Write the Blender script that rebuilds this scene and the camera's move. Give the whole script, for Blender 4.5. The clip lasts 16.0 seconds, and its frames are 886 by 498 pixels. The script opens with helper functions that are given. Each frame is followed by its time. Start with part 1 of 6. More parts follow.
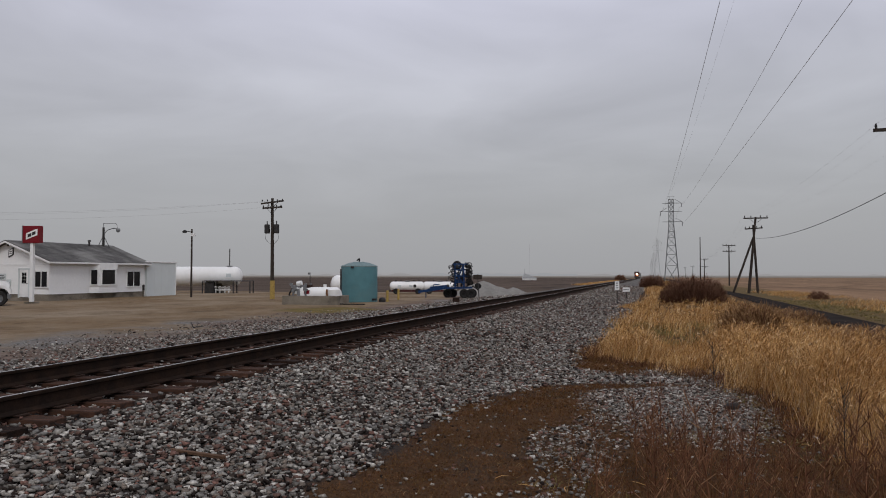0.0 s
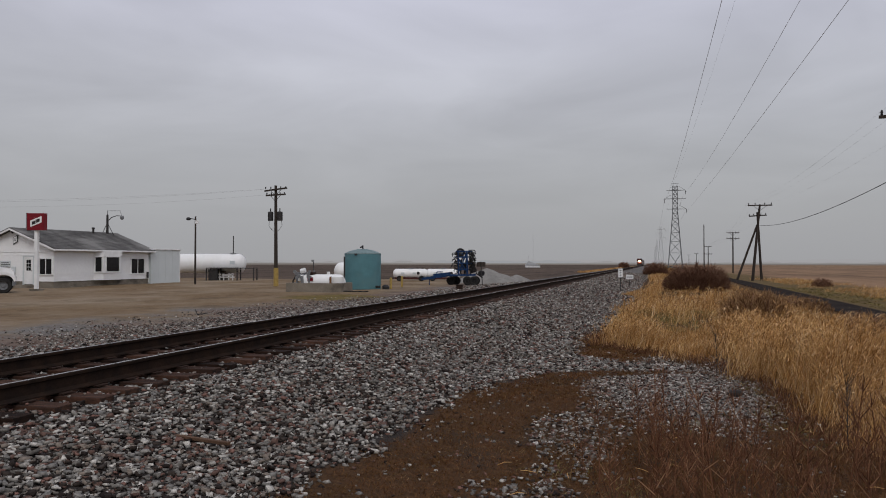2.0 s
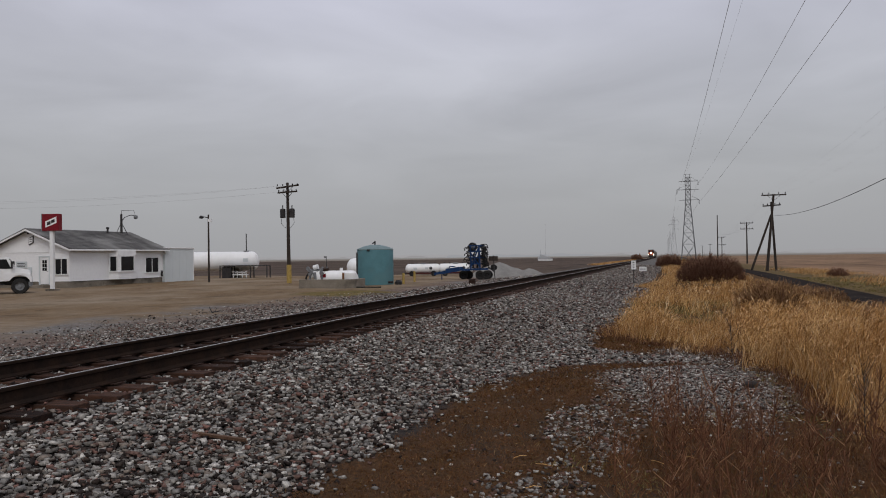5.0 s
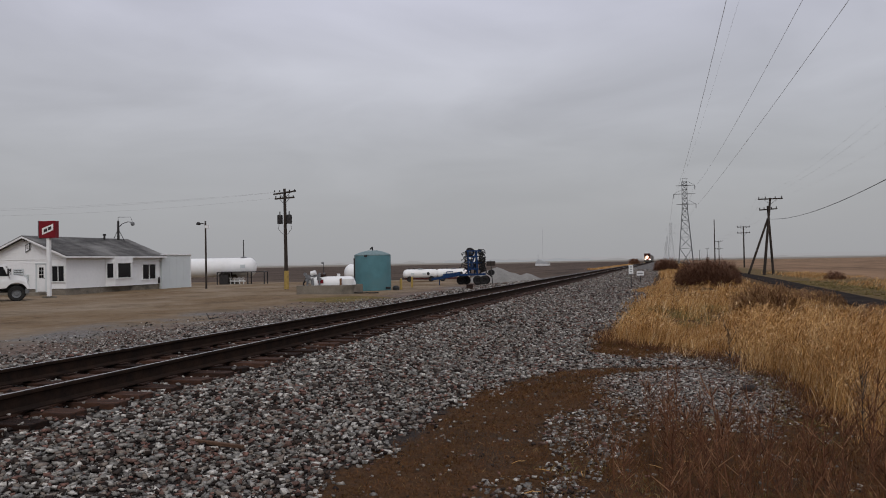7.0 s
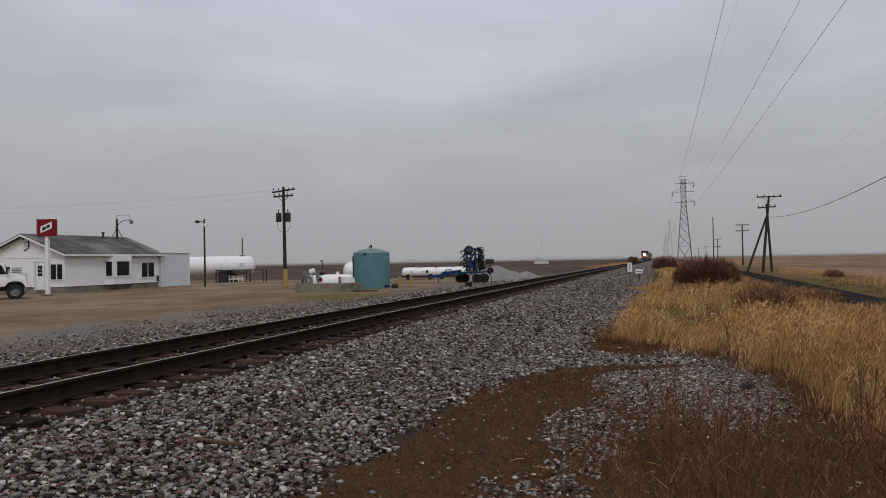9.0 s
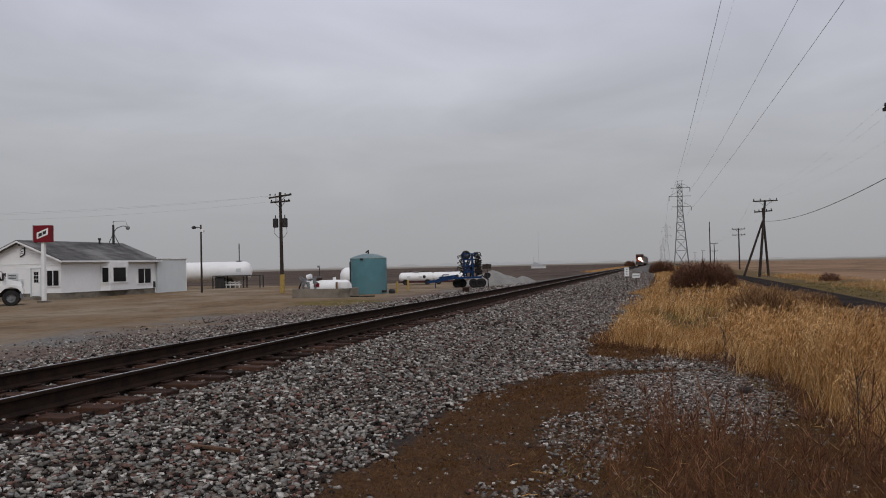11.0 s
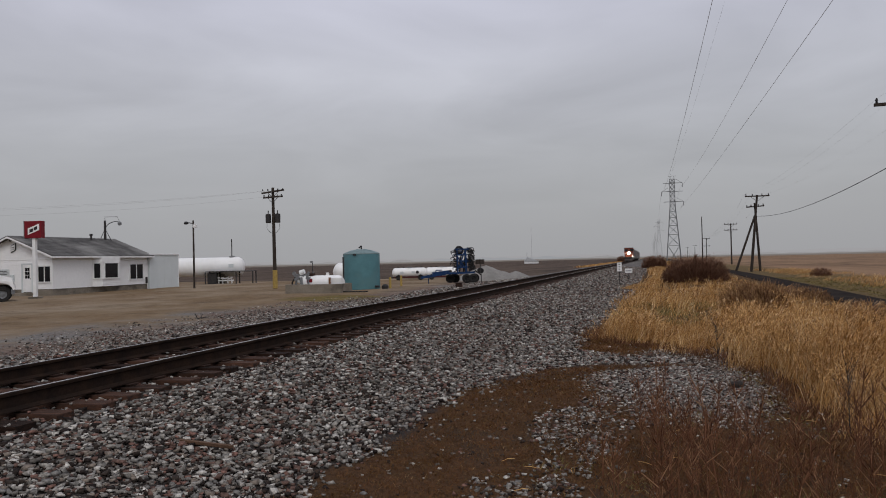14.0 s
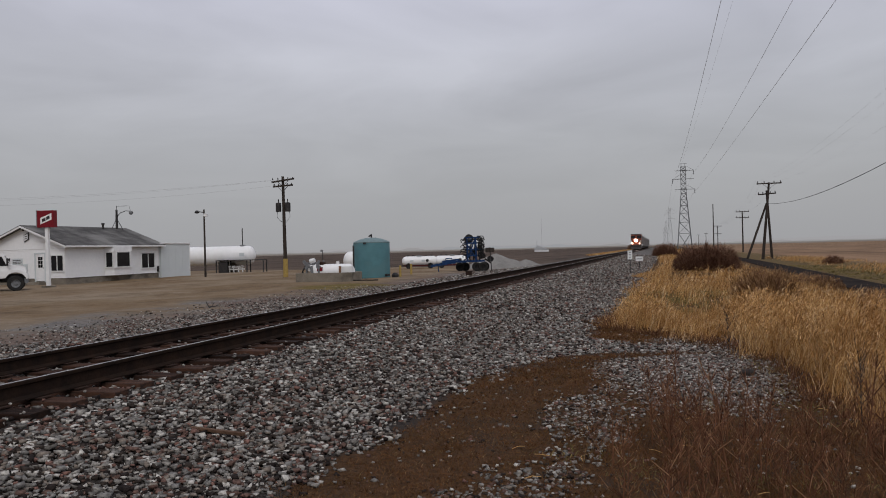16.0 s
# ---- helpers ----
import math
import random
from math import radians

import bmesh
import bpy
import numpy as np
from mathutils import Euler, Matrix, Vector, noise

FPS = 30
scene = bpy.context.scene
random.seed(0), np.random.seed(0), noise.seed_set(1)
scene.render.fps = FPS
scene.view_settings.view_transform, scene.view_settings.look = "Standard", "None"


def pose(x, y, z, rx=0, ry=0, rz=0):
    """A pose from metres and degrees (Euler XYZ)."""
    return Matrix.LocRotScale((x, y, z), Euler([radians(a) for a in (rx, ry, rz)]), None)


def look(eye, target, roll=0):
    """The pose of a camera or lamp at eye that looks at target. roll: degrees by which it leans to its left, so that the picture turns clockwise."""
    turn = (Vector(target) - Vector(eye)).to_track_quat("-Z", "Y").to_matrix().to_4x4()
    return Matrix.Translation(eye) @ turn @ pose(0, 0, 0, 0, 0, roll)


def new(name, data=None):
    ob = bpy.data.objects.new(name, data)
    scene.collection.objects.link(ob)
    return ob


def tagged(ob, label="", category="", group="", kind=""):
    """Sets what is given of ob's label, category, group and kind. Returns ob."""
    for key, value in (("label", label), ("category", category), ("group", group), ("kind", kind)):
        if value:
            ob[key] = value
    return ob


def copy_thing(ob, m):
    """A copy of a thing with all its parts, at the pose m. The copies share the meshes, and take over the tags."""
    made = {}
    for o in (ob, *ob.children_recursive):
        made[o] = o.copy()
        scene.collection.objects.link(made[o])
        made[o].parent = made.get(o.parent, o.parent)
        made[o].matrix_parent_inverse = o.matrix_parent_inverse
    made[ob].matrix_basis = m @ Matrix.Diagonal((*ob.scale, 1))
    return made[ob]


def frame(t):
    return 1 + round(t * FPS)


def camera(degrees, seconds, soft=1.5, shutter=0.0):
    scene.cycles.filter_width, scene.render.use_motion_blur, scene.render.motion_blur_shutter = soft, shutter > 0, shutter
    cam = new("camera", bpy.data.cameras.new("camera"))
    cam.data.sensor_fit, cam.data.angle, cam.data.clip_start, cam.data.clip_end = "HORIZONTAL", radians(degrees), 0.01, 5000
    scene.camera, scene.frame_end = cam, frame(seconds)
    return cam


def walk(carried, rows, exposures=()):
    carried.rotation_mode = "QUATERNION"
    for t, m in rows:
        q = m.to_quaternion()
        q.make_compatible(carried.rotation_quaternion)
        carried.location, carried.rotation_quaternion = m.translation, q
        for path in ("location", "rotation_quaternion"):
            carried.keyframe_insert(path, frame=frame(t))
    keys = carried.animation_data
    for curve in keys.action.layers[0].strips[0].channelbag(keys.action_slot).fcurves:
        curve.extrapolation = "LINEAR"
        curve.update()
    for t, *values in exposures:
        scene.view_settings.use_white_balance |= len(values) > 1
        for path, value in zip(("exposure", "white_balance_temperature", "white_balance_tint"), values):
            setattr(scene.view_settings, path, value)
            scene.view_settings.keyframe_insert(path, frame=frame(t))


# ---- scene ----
cam = camera(60.5, 16.0, soft=1.0)
EYE = (0.0, 0.0, 1.9)
# seconds, degrees turned left of the track's line, degrees up, lean to the right
TURNS = [
    (0.0, 15.038, 1.893, -0.023), (0.5, 14.68, 1.853, -0.094), (1.0, 14.656, 1.58, -0.077),
    (1.5, 15.171, 1.217, -0.013), (2.0, 15.294, 0.935, -0.03), (2.5, 15.39, 0.846, -0.039),
    (3.0, 15.567, 0.688, 0.036), (3.5, 15.854, 0.532, 0.169), (4.0, 16.088, 0.465, 0.459),
    (6.5, 16.075, 0.798, 1.005), (7.0, 16.01, 0.937, 1.05), (7.5, 15.892, 0.999, 1.058),
    (8.0, 15.84, 0.833, 1.148), (8.5, 15.955, 0.74, 1.053), (11.0, 15.696, 1.162, 1.25),
    (11.5, 16.144, 0.996, 1.346), (12.0, 16.132, 0.927, 1.287), (12.5, 15.81, 1.079, 1.302),
    (13.0, 15.839, 1.214, 1.223), (13.5, 15.757, 1.152, 1.342), (14.0, 15.184, 0.797, 1.325),
    (14.5, 14.847, 0.223, 1.058), (15.0, 14.931, -0.089, 1.235), (15.5, 15.536, -0.15, 1.474),
    (16.0, 15.953, -0.061, 1.446),
]
walk(cam, [(t, pose(*EYE, 0, 0, yaw) @ pose(0, 0, 0, 90 + up) @ pose(0, 0, 0, 0, 0, -lean))
           for t, yaw, up, lean in TURNS])

# ---- world and light ----
def make_world():
    w = bpy.data.worlds.new("overcast")
    scene.world = w
    w.use_nodes = True
    nt = w.node_tree
    nt.nodes.clear()
    N, L = nt.nodes.new, nt.links.new
    out, bg = N("ShaderNodeOutputWorld"), N("ShaderNodeBackground")
    sky = N("ShaderNodeTexSky")
    sky.sky_type = "NISHITA"
    sky.sun_disc = False
    sky.sun_elevation, sky.sun_rotation = radians(38), radians(200)
    sky.air_density, sky.dust_density = 1.5, 4.0
    gain = N("ShaderNodeMix")
    gain.data_type, gain.blend_type = "RGBA", "MULTIPLY"
    gain.inputs[0].default_value = 1.0
    gain.inputs[7].default_value = (SKY_GAIN, SKY_GAIN, SKY_GAIN, 1)
    L(sky.outputs[0], gain.inputs[6])
    # cloud deck: a grey gradient by height with soft banks
    tc, sep = N("ShaderNodeTexCoord"), N("ShaderNodeSeparateXYZ")
    L(tc.outputs["Generated"], sep.inputs[0])
    grad = N("ShaderNodeValToRGB")
    e = grad.color_ramp.elements  # heights above the horizon
    e[0].position, e[0].color = 0.0, (0.368, 0.37, 0.384, 1)
    e[1].position, e[1].color = 1.0, (0.56, 0.565, 0.65, 1)
    for p, c in ((0.06, (0.386, 0.392, 0.411, 1)), (0.14, (0.427, 0.434, 0.465, 1)), (0.24, (0.518, 0.525, 0.585, 1)), (0.36, (0.58, 0.585, 0.69, 1))):
        k = e.new(p)
        k.color = c
    L(sep.outputs["Z"], grad.inputs[0])
    # clouds lie flat: stretch the direction by its height
    mx = N("ShaderNodeMath")
    mx.operation = "ADD"
    mx.inputs[1].default_value = 0.16
    L(sep.outputs["Z"], mx.inputs[0])
    dv = N("ShaderNodeVectorMath")
    dv.operation = "DIVIDE"
    L(tc.outputs["Generated"], dv.inputs[0])
    cmb = N("ShaderNodeCombineXYZ")
    for i in range(3):
        L(mx.outputs[0], cmb.inputs[i])
    L(cmb.outputs[0], dv.inputs[1])
    no = N("ShaderNodeTexNoise")
    no.inputs["Scale"].default_value = 1.1
    no.inputs["Detail"].default_value = 5.0
    no.inputs["Roughness"].default_value = 0.5
    no.inputs["Distortion"].default_value = 0.5
    L(dv.outputs[0], no.inputs["Vector"])
    band = N("ShaderNodeMapRange")
    band.inputs["From Min"].default_value, band.inputs["From Max"].default_value = 0.32, 0.68
    band.inputs["To Min"].default_value, band.inputs["To Max"].default_value = 0.87, 1.12
    L(no.outputs["Fac"], band.inputs["Value"])
    mul = N("ShaderNodeMix")
    mul.data_type, mul.blend_type = "RGBA", "MULTIPLY"
    mul.inputs[0].default_value = 1.0
    calm = N("ShaderNodeMapRange")
    calm.inputs["From Min"].default_value, calm.inputs["From Max"].default_value = 0.03, 0.2
    L(sep.outputs["Z"], calm.inputs["Value"])
    L(calm.outputs["Result"], mul.inputs[0])
    L(grad.outputs[0], mul.inputs[6])
    L(band.outputs["Result"], mul.inputs[7])
    both = N("ShaderNodeMix")
    both.data_type = "RGBA"
    both.inputs[0].default_value = 0.94
    L(gain.outputs[2], both.inputs[6])
    L(mul.outputs[2], both.inputs[7])
    L(both.outputs[2], bg.inputs["Color"])
    bg.inputs["Strength"].default_value = 1.0
    L(bg.outputs[0], out.inputs[0])


SKY_GAIN = 0.1
make_world()
lamp = bpy.data.lights.new("sun", "SUN")
lamp.energy, lamp.angle, lamp.color = 1.0, radians(24), (1.0, 0.97, 0.93)
sun = new("sun", lamp)
sun.matrix_world = look((12, -14, 26), (0, 6, 0))
scene.view_settings.exposure = 0.0

# ---- materials ----
def mat(name, base, second=None, rough=0.8, metal=0.0, scale=6.0, detail=6.0, fine=60.0, bump=0.3, depth=0.01,
        island=0.0, stain=None, stain_scale=0.7, stain_cut=(0.52, 0.66), objvar=0.0, spec=0.15, stretch=(1, 1, 1), coat=0.0, grainy=0.17):
    m = bpy.data.materials.new(name)
    m.use_nodes = True
    nt = m.node_tree
    N, L = nt.nodes.new, nt.links.new
    b = nt.nodes["Principled BSDF"]
    b.inputs["Roughness"].default_value, b.inputs["Metallic"].default_value = rough, metal
    b.inputs["Specular IOR Level"].default_value = spec
    b.inputs["Coat Weight"].default_value = coat
    second = second or tuple(c * 0.72 for c in base)
    tc, mp = N("ShaderNodeTexCoord"), N("ShaderNodeMapping")
    mp.inputs["Scale"].default_value = stretch
    L(tc.outputs["Object"], mp.inputs["Vector"])
    def noi(s, d=5.0):
        n = N("ShaderNodeTexNoise")
        n.inputs["Scale"].default_value, n.inputs["Detail"].default_value = s, d
        L(mp.outputs[0], n.inputs["Vector"])
        return n
    def mix(fac, a, c, mode="MIX"):
        x = N("ShaderNodeMix")
        x.data_type, x.blend_type = "RGBA", mode
        for sock, v in ((0, fac), (6, a), (7, c)):
            if isinstance(v, (int, float)):
                x.inputs[sock].default_value = v
            elif isinstance(v, tuple):
                x.inputs[sock].default_value = (*v, 1)
            else:
                L(v, x.inputs[sock])
        return x.outputs[2]
    def ramp(v, lo, hi, a=0.0, c=1.0):
        r = N("ShaderNodeMapRange")
        for k, q in (("From Min", lo), ("From Max", hi), ("To Min", a), ("To Max", c)):
            r.inputs[k].default_value = q
        L(v, r.inputs["Value"])
        return r.outputs["Result"]
    n1, n2 = noi(scale, detail), noi(fine, 3.0)
    col = mix(ramp(n1.outputs["Fac"], 0.35, 0.65), base, second)
    col = mix(1.0, col, ramp(n2.outputs["Fac"], 0.3, 0.7, 1 - grainy, 1 + grainy * 0.85), "MULTIPLY")
    if stain:
        n3 = noi(stain_scale, 6.0)
        col = mix(ramp(n3.outputs["Fac"], *stain_cut), col, stain)
    if island:
        g = N("ShaderNodeNewGeometry")
        col = mix(1.0, col, ramp(g.outputs["Random Per Island"], 0, 1, 1 - island, 1 + island), "MULTIPLY")
    if objvar:
        g = N("ShaderNodeObjectInfo")
        col = mix(1.0, col, ramp(g.outputs["Random"], 0, 1, 1 - objvar, 1 + objvar), "MULTIPLY")
    L(col, b.inputs["Base Color"])
    if bump:
        bp = N("ShaderNodeBump")
        bp.inputs["Strength"].default_value, bp.inputs["Distance"].default_value = bump, depth
        L(n2.outputs["Fac"], bp.inputs["Height"])
        L(bp.outputs[0], b.inputs["Normal"])
    L(ramp(n1.outputs["Fac"], 0.3, 0.7, max(rough - 0.1, 0.03), min(rough + 0.1, 1.0)), b.inputs["Roughness"])
    return m


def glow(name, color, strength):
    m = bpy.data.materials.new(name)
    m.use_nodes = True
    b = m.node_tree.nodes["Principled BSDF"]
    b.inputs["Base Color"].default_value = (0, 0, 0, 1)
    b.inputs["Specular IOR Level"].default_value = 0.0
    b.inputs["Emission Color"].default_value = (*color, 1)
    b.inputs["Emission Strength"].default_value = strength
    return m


def palette_stone(name, colors, rough=0.85, dirt=0.25):
    """Stone whose tone differs from piece to piece."""
    m = bpy.data.materials.new(name)
    m.use_nodes = True
    nt = m.node_tree
    N, L = nt.nodes.new, nt.links.new
    b = nt.nodes["Principled BSDF"]
    b.inputs["Roughness"].default_value = rough
    b.inputs["Specular IOR Level"].default_value = 0.08
    g, r = N("ShaderNodeNewGeometry"), N("ShaderNodeValToRGB")
    r.color_ramp.interpolation = "CONSTANT"
    e = r.color_ramp.elements
    for i, (p, c) in enumerate(colors):
        k = e[i] if i < 2 else e.new(p)
        k.position, k.color = p, (*c, 1)
    L(g.outputs["Random Per Island"], r.inputs[0])
    tc, n = N("ShaderNodeTexCoord"), N("ShaderNodeTexNoise")
    L(tc.outputs["Object"], n.inputs["Vector"])
    n.inputs["Scale"].default_value, n.inputs["Detail"].default_value = 45.0, 4.0
    mr = N("ShaderNodeMapRange")
    mr.inputs["From Min"].default_value, mr.inputs["From Max"].default_value = 0.3, 0.7
    mr.inputs["To Min"].default_value, mr.inputs["To Max"].default_value = 1 - dirt, 1 + dirt
    L(n.outputs["Fac"], mr.inputs["Value"])
    x = N("ShaderNodeMix")
    x.data_type, x.blend_type = "RGBA", "MULTIPLY"
    x.inputs[0].default_value = 1.0
    L(r.outputs[0], x.inputs[6])
    L(mr.outputs["Result"], x.inputs[7])
    L(x.outputs[2], b.inputs["Base Color"])
    return m


BALLAST = palette_stone("ballast_stone", [(0.0, (0.14, 0.129, 0.115)), (0.13, (0.275, 0.257, 0.231)), (0.28, (0.040, 0.031, 0.026)), (0.42, (0.18, 0.171, 0.158)), (0.54, (0.118, 0.073, 0.059)),
                                          (0.65, (0.19, 0.158, 0.131)), (0.75, (0.025, 0.019, 0.017)), (0.855, (0.47, 0.445, 0.403)), (0.94, (0.18, 0.10, 0.08))], dirt=0.4)
RAIL = mat("rail_steel", (0.018, 0.013, 0.011), (0.03, 0.019, 0.014), rough=0.9, metal=0.0, fine=40, bump=0.3, depth=0.003, spec=0.02)
RAILTOP = mat("rail_tread", (0.55, 0.54, 0.53), (0.42, 0.41, 0.41), rough=0.28, metal=1.0, bump=0.0)
TIE = mat("tie_wood", (0.066, 0.031, 0.019), (0.024, 0.016, 0.013), rough=0.9, scale=3, fine=30, stretch=(1, 6, 6), bump=0.6, depth=0.01, objvar=0.6)
PLATE = mat("plate_steel", (0.05, 0.03, 0.023), rough=0.85, metal=0.3)
SIDING = mat("white_siding", (0.80, 0.80, 0.79), (0.77, 0.77, 0.765), rough=0.55, scale=0.5, fine=5, bump=0.0, stain=(0.70, 0.69, 0.66), stain_scale=0.4, stain_cut=(0.62, 0.85), spec=0.3, grainy=0.03)
WHITE = mat("white_paint", (0.80, 0.80, 0.79), (0.70, 0.70, 0.69), rough=0.4, scale=1.5, fine=20, bump=0.05, grainy=0.03)
TANKWHITE = mat("tank_white", (0.82, 0.82, 0.81), (0.76, 0.755, 0.74), rough=0.4, scale=0.5, fine=3, bump=0.0, spec=0.4, grainy=0.03)
SHINGLE = mat("roof_shingle", (0.115, 0.11, 0.105), (0.07, 0.068, 0.066), rough=0.95, scale=1.0, fine=14, bump=0.7, depth=0.02, stain=(0.20, 0.195, 0.185), stain_scale=0.35, stain_cut=(0.48, 0.64))
CONCRETE = mat("concrete", (0.235, 0.205, 0.165), (0.155, 0.135, 0.108), rough=0.9, scale=1.2, fine=18, bump=0.3, stain=(0.085, 0.075, 0.06))
GLASS = mat("dark_glass", (0.008, 0.008, 0.009), (0.012, 0.012, 0.013), rough=0.12, bump=0.0, spec=0.25)
TEAL = mat("teal_plastic", (0.092, 0.205, 0.228), (0.078, 0.175, 0.195), rough=0.5, scale=1.5, fine=10, bump=0.05, stain=(0.098, 0.19, 0.205), stain_scale=0.8, grainy=0.03)
RED = mat("red_enamel", (0.19, 0.012, 0.020), (0.16, 0.010, 0.016), rough=0.4, bump=0.0)
POLEWOOD = mat("pole_wood", (0.055, 0.043, 0.035), (0.03, 0.025, 0.022), rough=0.95, scale=3, fine=25, stretch=(4, 4, 0.5), bump=0.5)
SOOT = mat("black_worn_enamel", (0.011, 0.011, 0.012), (0.024, 0.022, 0.021), rough=0.6)
IRON = mat("dark_iron", (0.03, 0.03, 0.032), (0.055, 0.05, 0.047), rough=0.6, metal=0.3)
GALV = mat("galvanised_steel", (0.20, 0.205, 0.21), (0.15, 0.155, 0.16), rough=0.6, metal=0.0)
# galvanised steel for far things, distance haze put in as a paler colour
HAZEGALV = mat("haze_paled_steel", (0.46, 0.47, 0.48), (0.40, 0.41, 0.42), rough=0.7, bump=0.0)
YELLOW = mat("yellow_paint", (0.40, 0.28, 0.08), (0.30, 0.21, 0.07), rough=0.6)
BLUE = mat("blue_enamel", (0.012, 0.042, 0.125), (0.010, 0.03, 0.085), rough=0.45)
RUBBER = mat("tyre_rubber", (0.018, 0.018, 0.018), (0.03, 0.028, 0.026), rough=0.85)
GREYBOX = mat("grey_steel_wall", (0.575, 0.61, 0.61), (0.54, 0.575, 0.58), rough=0.5, scale=0.5, fine=2, bump=0.0, spec=0.3, grainy=0.03)
TEALLID = mat("faded_lid", (0.17, 0.235, 0.24), (0.14, 0.20, 0.205), rough=0.6, grainy=0.05, bump=0.0)
WIRE = mat("wire_metal", (0.42, 0.42, 0.43), rough=0.6, bump=0.0)
CABLE = mat("black_cable", (0.02, 0.02, 0.022), rough=0.7, bump=0.0)
PILE = mat("crushed_lime", (0.24, 0.23, 0.212), (0.19, 0.182, 0.168), rough=0.95, scale=1.5, fine=14, bump=0.4, depth=0.03)
ASPHALT = mat("asphalt", (0.028, 0.024, 0.023), (0.04, 0.034, 0.031), rough=1.0, spec=0.0, scale=1, fine=40, bump=0.3)

# ---- building helpers ----
def part(name, bm, material, parent=None, label="", smooth=False):
    me = bpy.data.meshes.new(name)
    bmesh.ops.recalc_face_normals(bm, faces=bm.faces)
    bm.to_mesh(me)
    bm.free()
    if smooth:
        for p in me.polygons:
            p.use_smooth = True
        me.set_sharp_from_angle(angle=radians(40))
    me.materials.append(material)
    ob = new(name, me)
    ob.parent = parent
    if label:
        tagged(ob, label)
    return ob


def thing(name, x, y, z=0.0, rz=0.0, label="", category="", group="", kind=""):
    ob = new(name)
    ob.empty_display_size = 0.3
    ob.matrix_basis = pose(x, y, z, 0, 0, rz)
    return tagged(ob, label, category, group, kind)


def box(bm, x0, x1, y0, y1, z0, z1, bevel=0.0, m=None):
    r = bmesh.ops.create_cube(bm, size=1.0)
    vs = r["verts"]
    bmesh.ops.scale(bm, vec=(x1 - x0, y1 - y0, z1 - z0), verts=vs)
    bmesh.ops.translate(bm, vec=((x0 + x1) / 2, (y0 + y1) / 2, (z0 + z1) / 2), verts=vs)
    if bevel:
        es = list({e for v in vs for e in v.link_edges})
        vs = bmesh.ops.bevel(bm, geom=es, offset=bevel, segments=2, affect="EDGES", profile=0.6)["verts"]
    if m:
        bmesh.ops.transform(bm, matrix=m, verts=vs)
    return bm


def rod(bm, p0, p1, r0, r1=None, seg=10):
    p0, p1 = Vector(p0), Vector(p1)
    d = p1 - p0
    m = Matrix.Translation((p0 + p1) / 2) @ d.to_track_quat("Z", "Y").to_matrix().to_4x4()
    bmesh.ops.create_cone(bm, cap_ends=True, segments=seg, radius1=r0, radius2=r0 if r1 is None else r1, depth=d.length, matrix=m)
    return bm


def bar(bm, p0, p1, w, h=None):
    """A square bar from p0 to p1."""
    h = w if h is None else h
    p0, p1 = Vector(p0), Vector(p1)
    d = p1 - p0
    m = Matrix.Translation((p0 + p1) / 2) @ d.to_track_quat("Z", "Y").to_matrix().to_4x4() @ Matrix.Diagonal((w, h, d.length, 1))
    bmesh.ops.create_cube(bm, size=1.0, matrix=m)
    return bm


def lathe(bm, profile, seg=32, m=None):
    """Turns (radius, height) pairs about the z axis."""
    rings = []
    for r, z in profile:
        rings.append([bm.verts.new((r * math.cos(a), r * math.sin(a), z)) for a in [2 * math.pi * i / seg for i in range(seg)]] if r > 1e-4 else [bm.verts.new((0, 0, z))])
    for a, b in zip(rings, rings[1:]):
        for i in range(seg):
            j = (i + 1) % seg
            q = [a[i % len(a)], a[j % len(a)], b[j % len(b)], b[i % len(b)]]
            q = list(dict.fromkeys(q))
            if len(q) > 2:
                bm.faces.new(q)
    if m:
        bmesh.ops.transform(bm, matrix=m, verts=[v for r in rings for v in r])
    return bm


def prism(bm, outline, t0, t1, m=None):
    """An outline in x, z pushed along y from t0 to t1."""
    a = [bm.verts.new((x, t0, z)) for x, z in outline]
    b = [bm.verts.new((x, t1, z)) for x, z in outline]
    n = len(a)
    bm.faces.new(a)
    bm.faces.new(b[::-1])
    for i in range(n):
        bm.faces.new((a[i], b[i], b[(i + 1) % n], a[(i + 1) % n]))
    if m:
        bmesh.ops.transform(bm, matrix=m, verts=a + b)
    return bm


def B():
    return bmesh.new()


def bulk(name, verts, tris, material, smooth=False):
    """One mesh from arrays of vertices and triangles."""
    me = bpy.data.meshes.new(name)
    v, f = np.asarray(verts, np.float32), np.asarray(tris, np.int32)
    me.vertices.add(len(v))
    me.vertices.foreach_set("co", v.ravel())
    me.loops.add(f.size)
    me.loops.foreach_set("vertex_index", f.ravel())
    me.polygons.add(len(f))
    me.polygons.foreach_set("loop_start", np.arange(0, f.size, f.shape[1], dtype=np.int32))
    me.update(calc_edges=True)
    if smooth:
        me.polygons.foreach_set("use_smooth", np.ones(len(f), bool))
    me.materials.append(material)
    return new(name, me)


# ---- the lie of the land ----
TRACK = -6.66
def smooth_step(a, b, x):
    t = np.clip((x - a) / (b - a), 0, 1)
    return t * t * (3 - 2 * t)


def fall(x, y):
    """The plain sinks gently away from the yard, and sooner along the track."""
    x = np.asarray(x, float)
    beside = 1 - smooth_step(4.5, 11.0, np.abs(x + 3.5))
    return -0.0034 * np.maximum(np.hypot(x, y) - 75.0 + 60.0 * beside, 0.0)


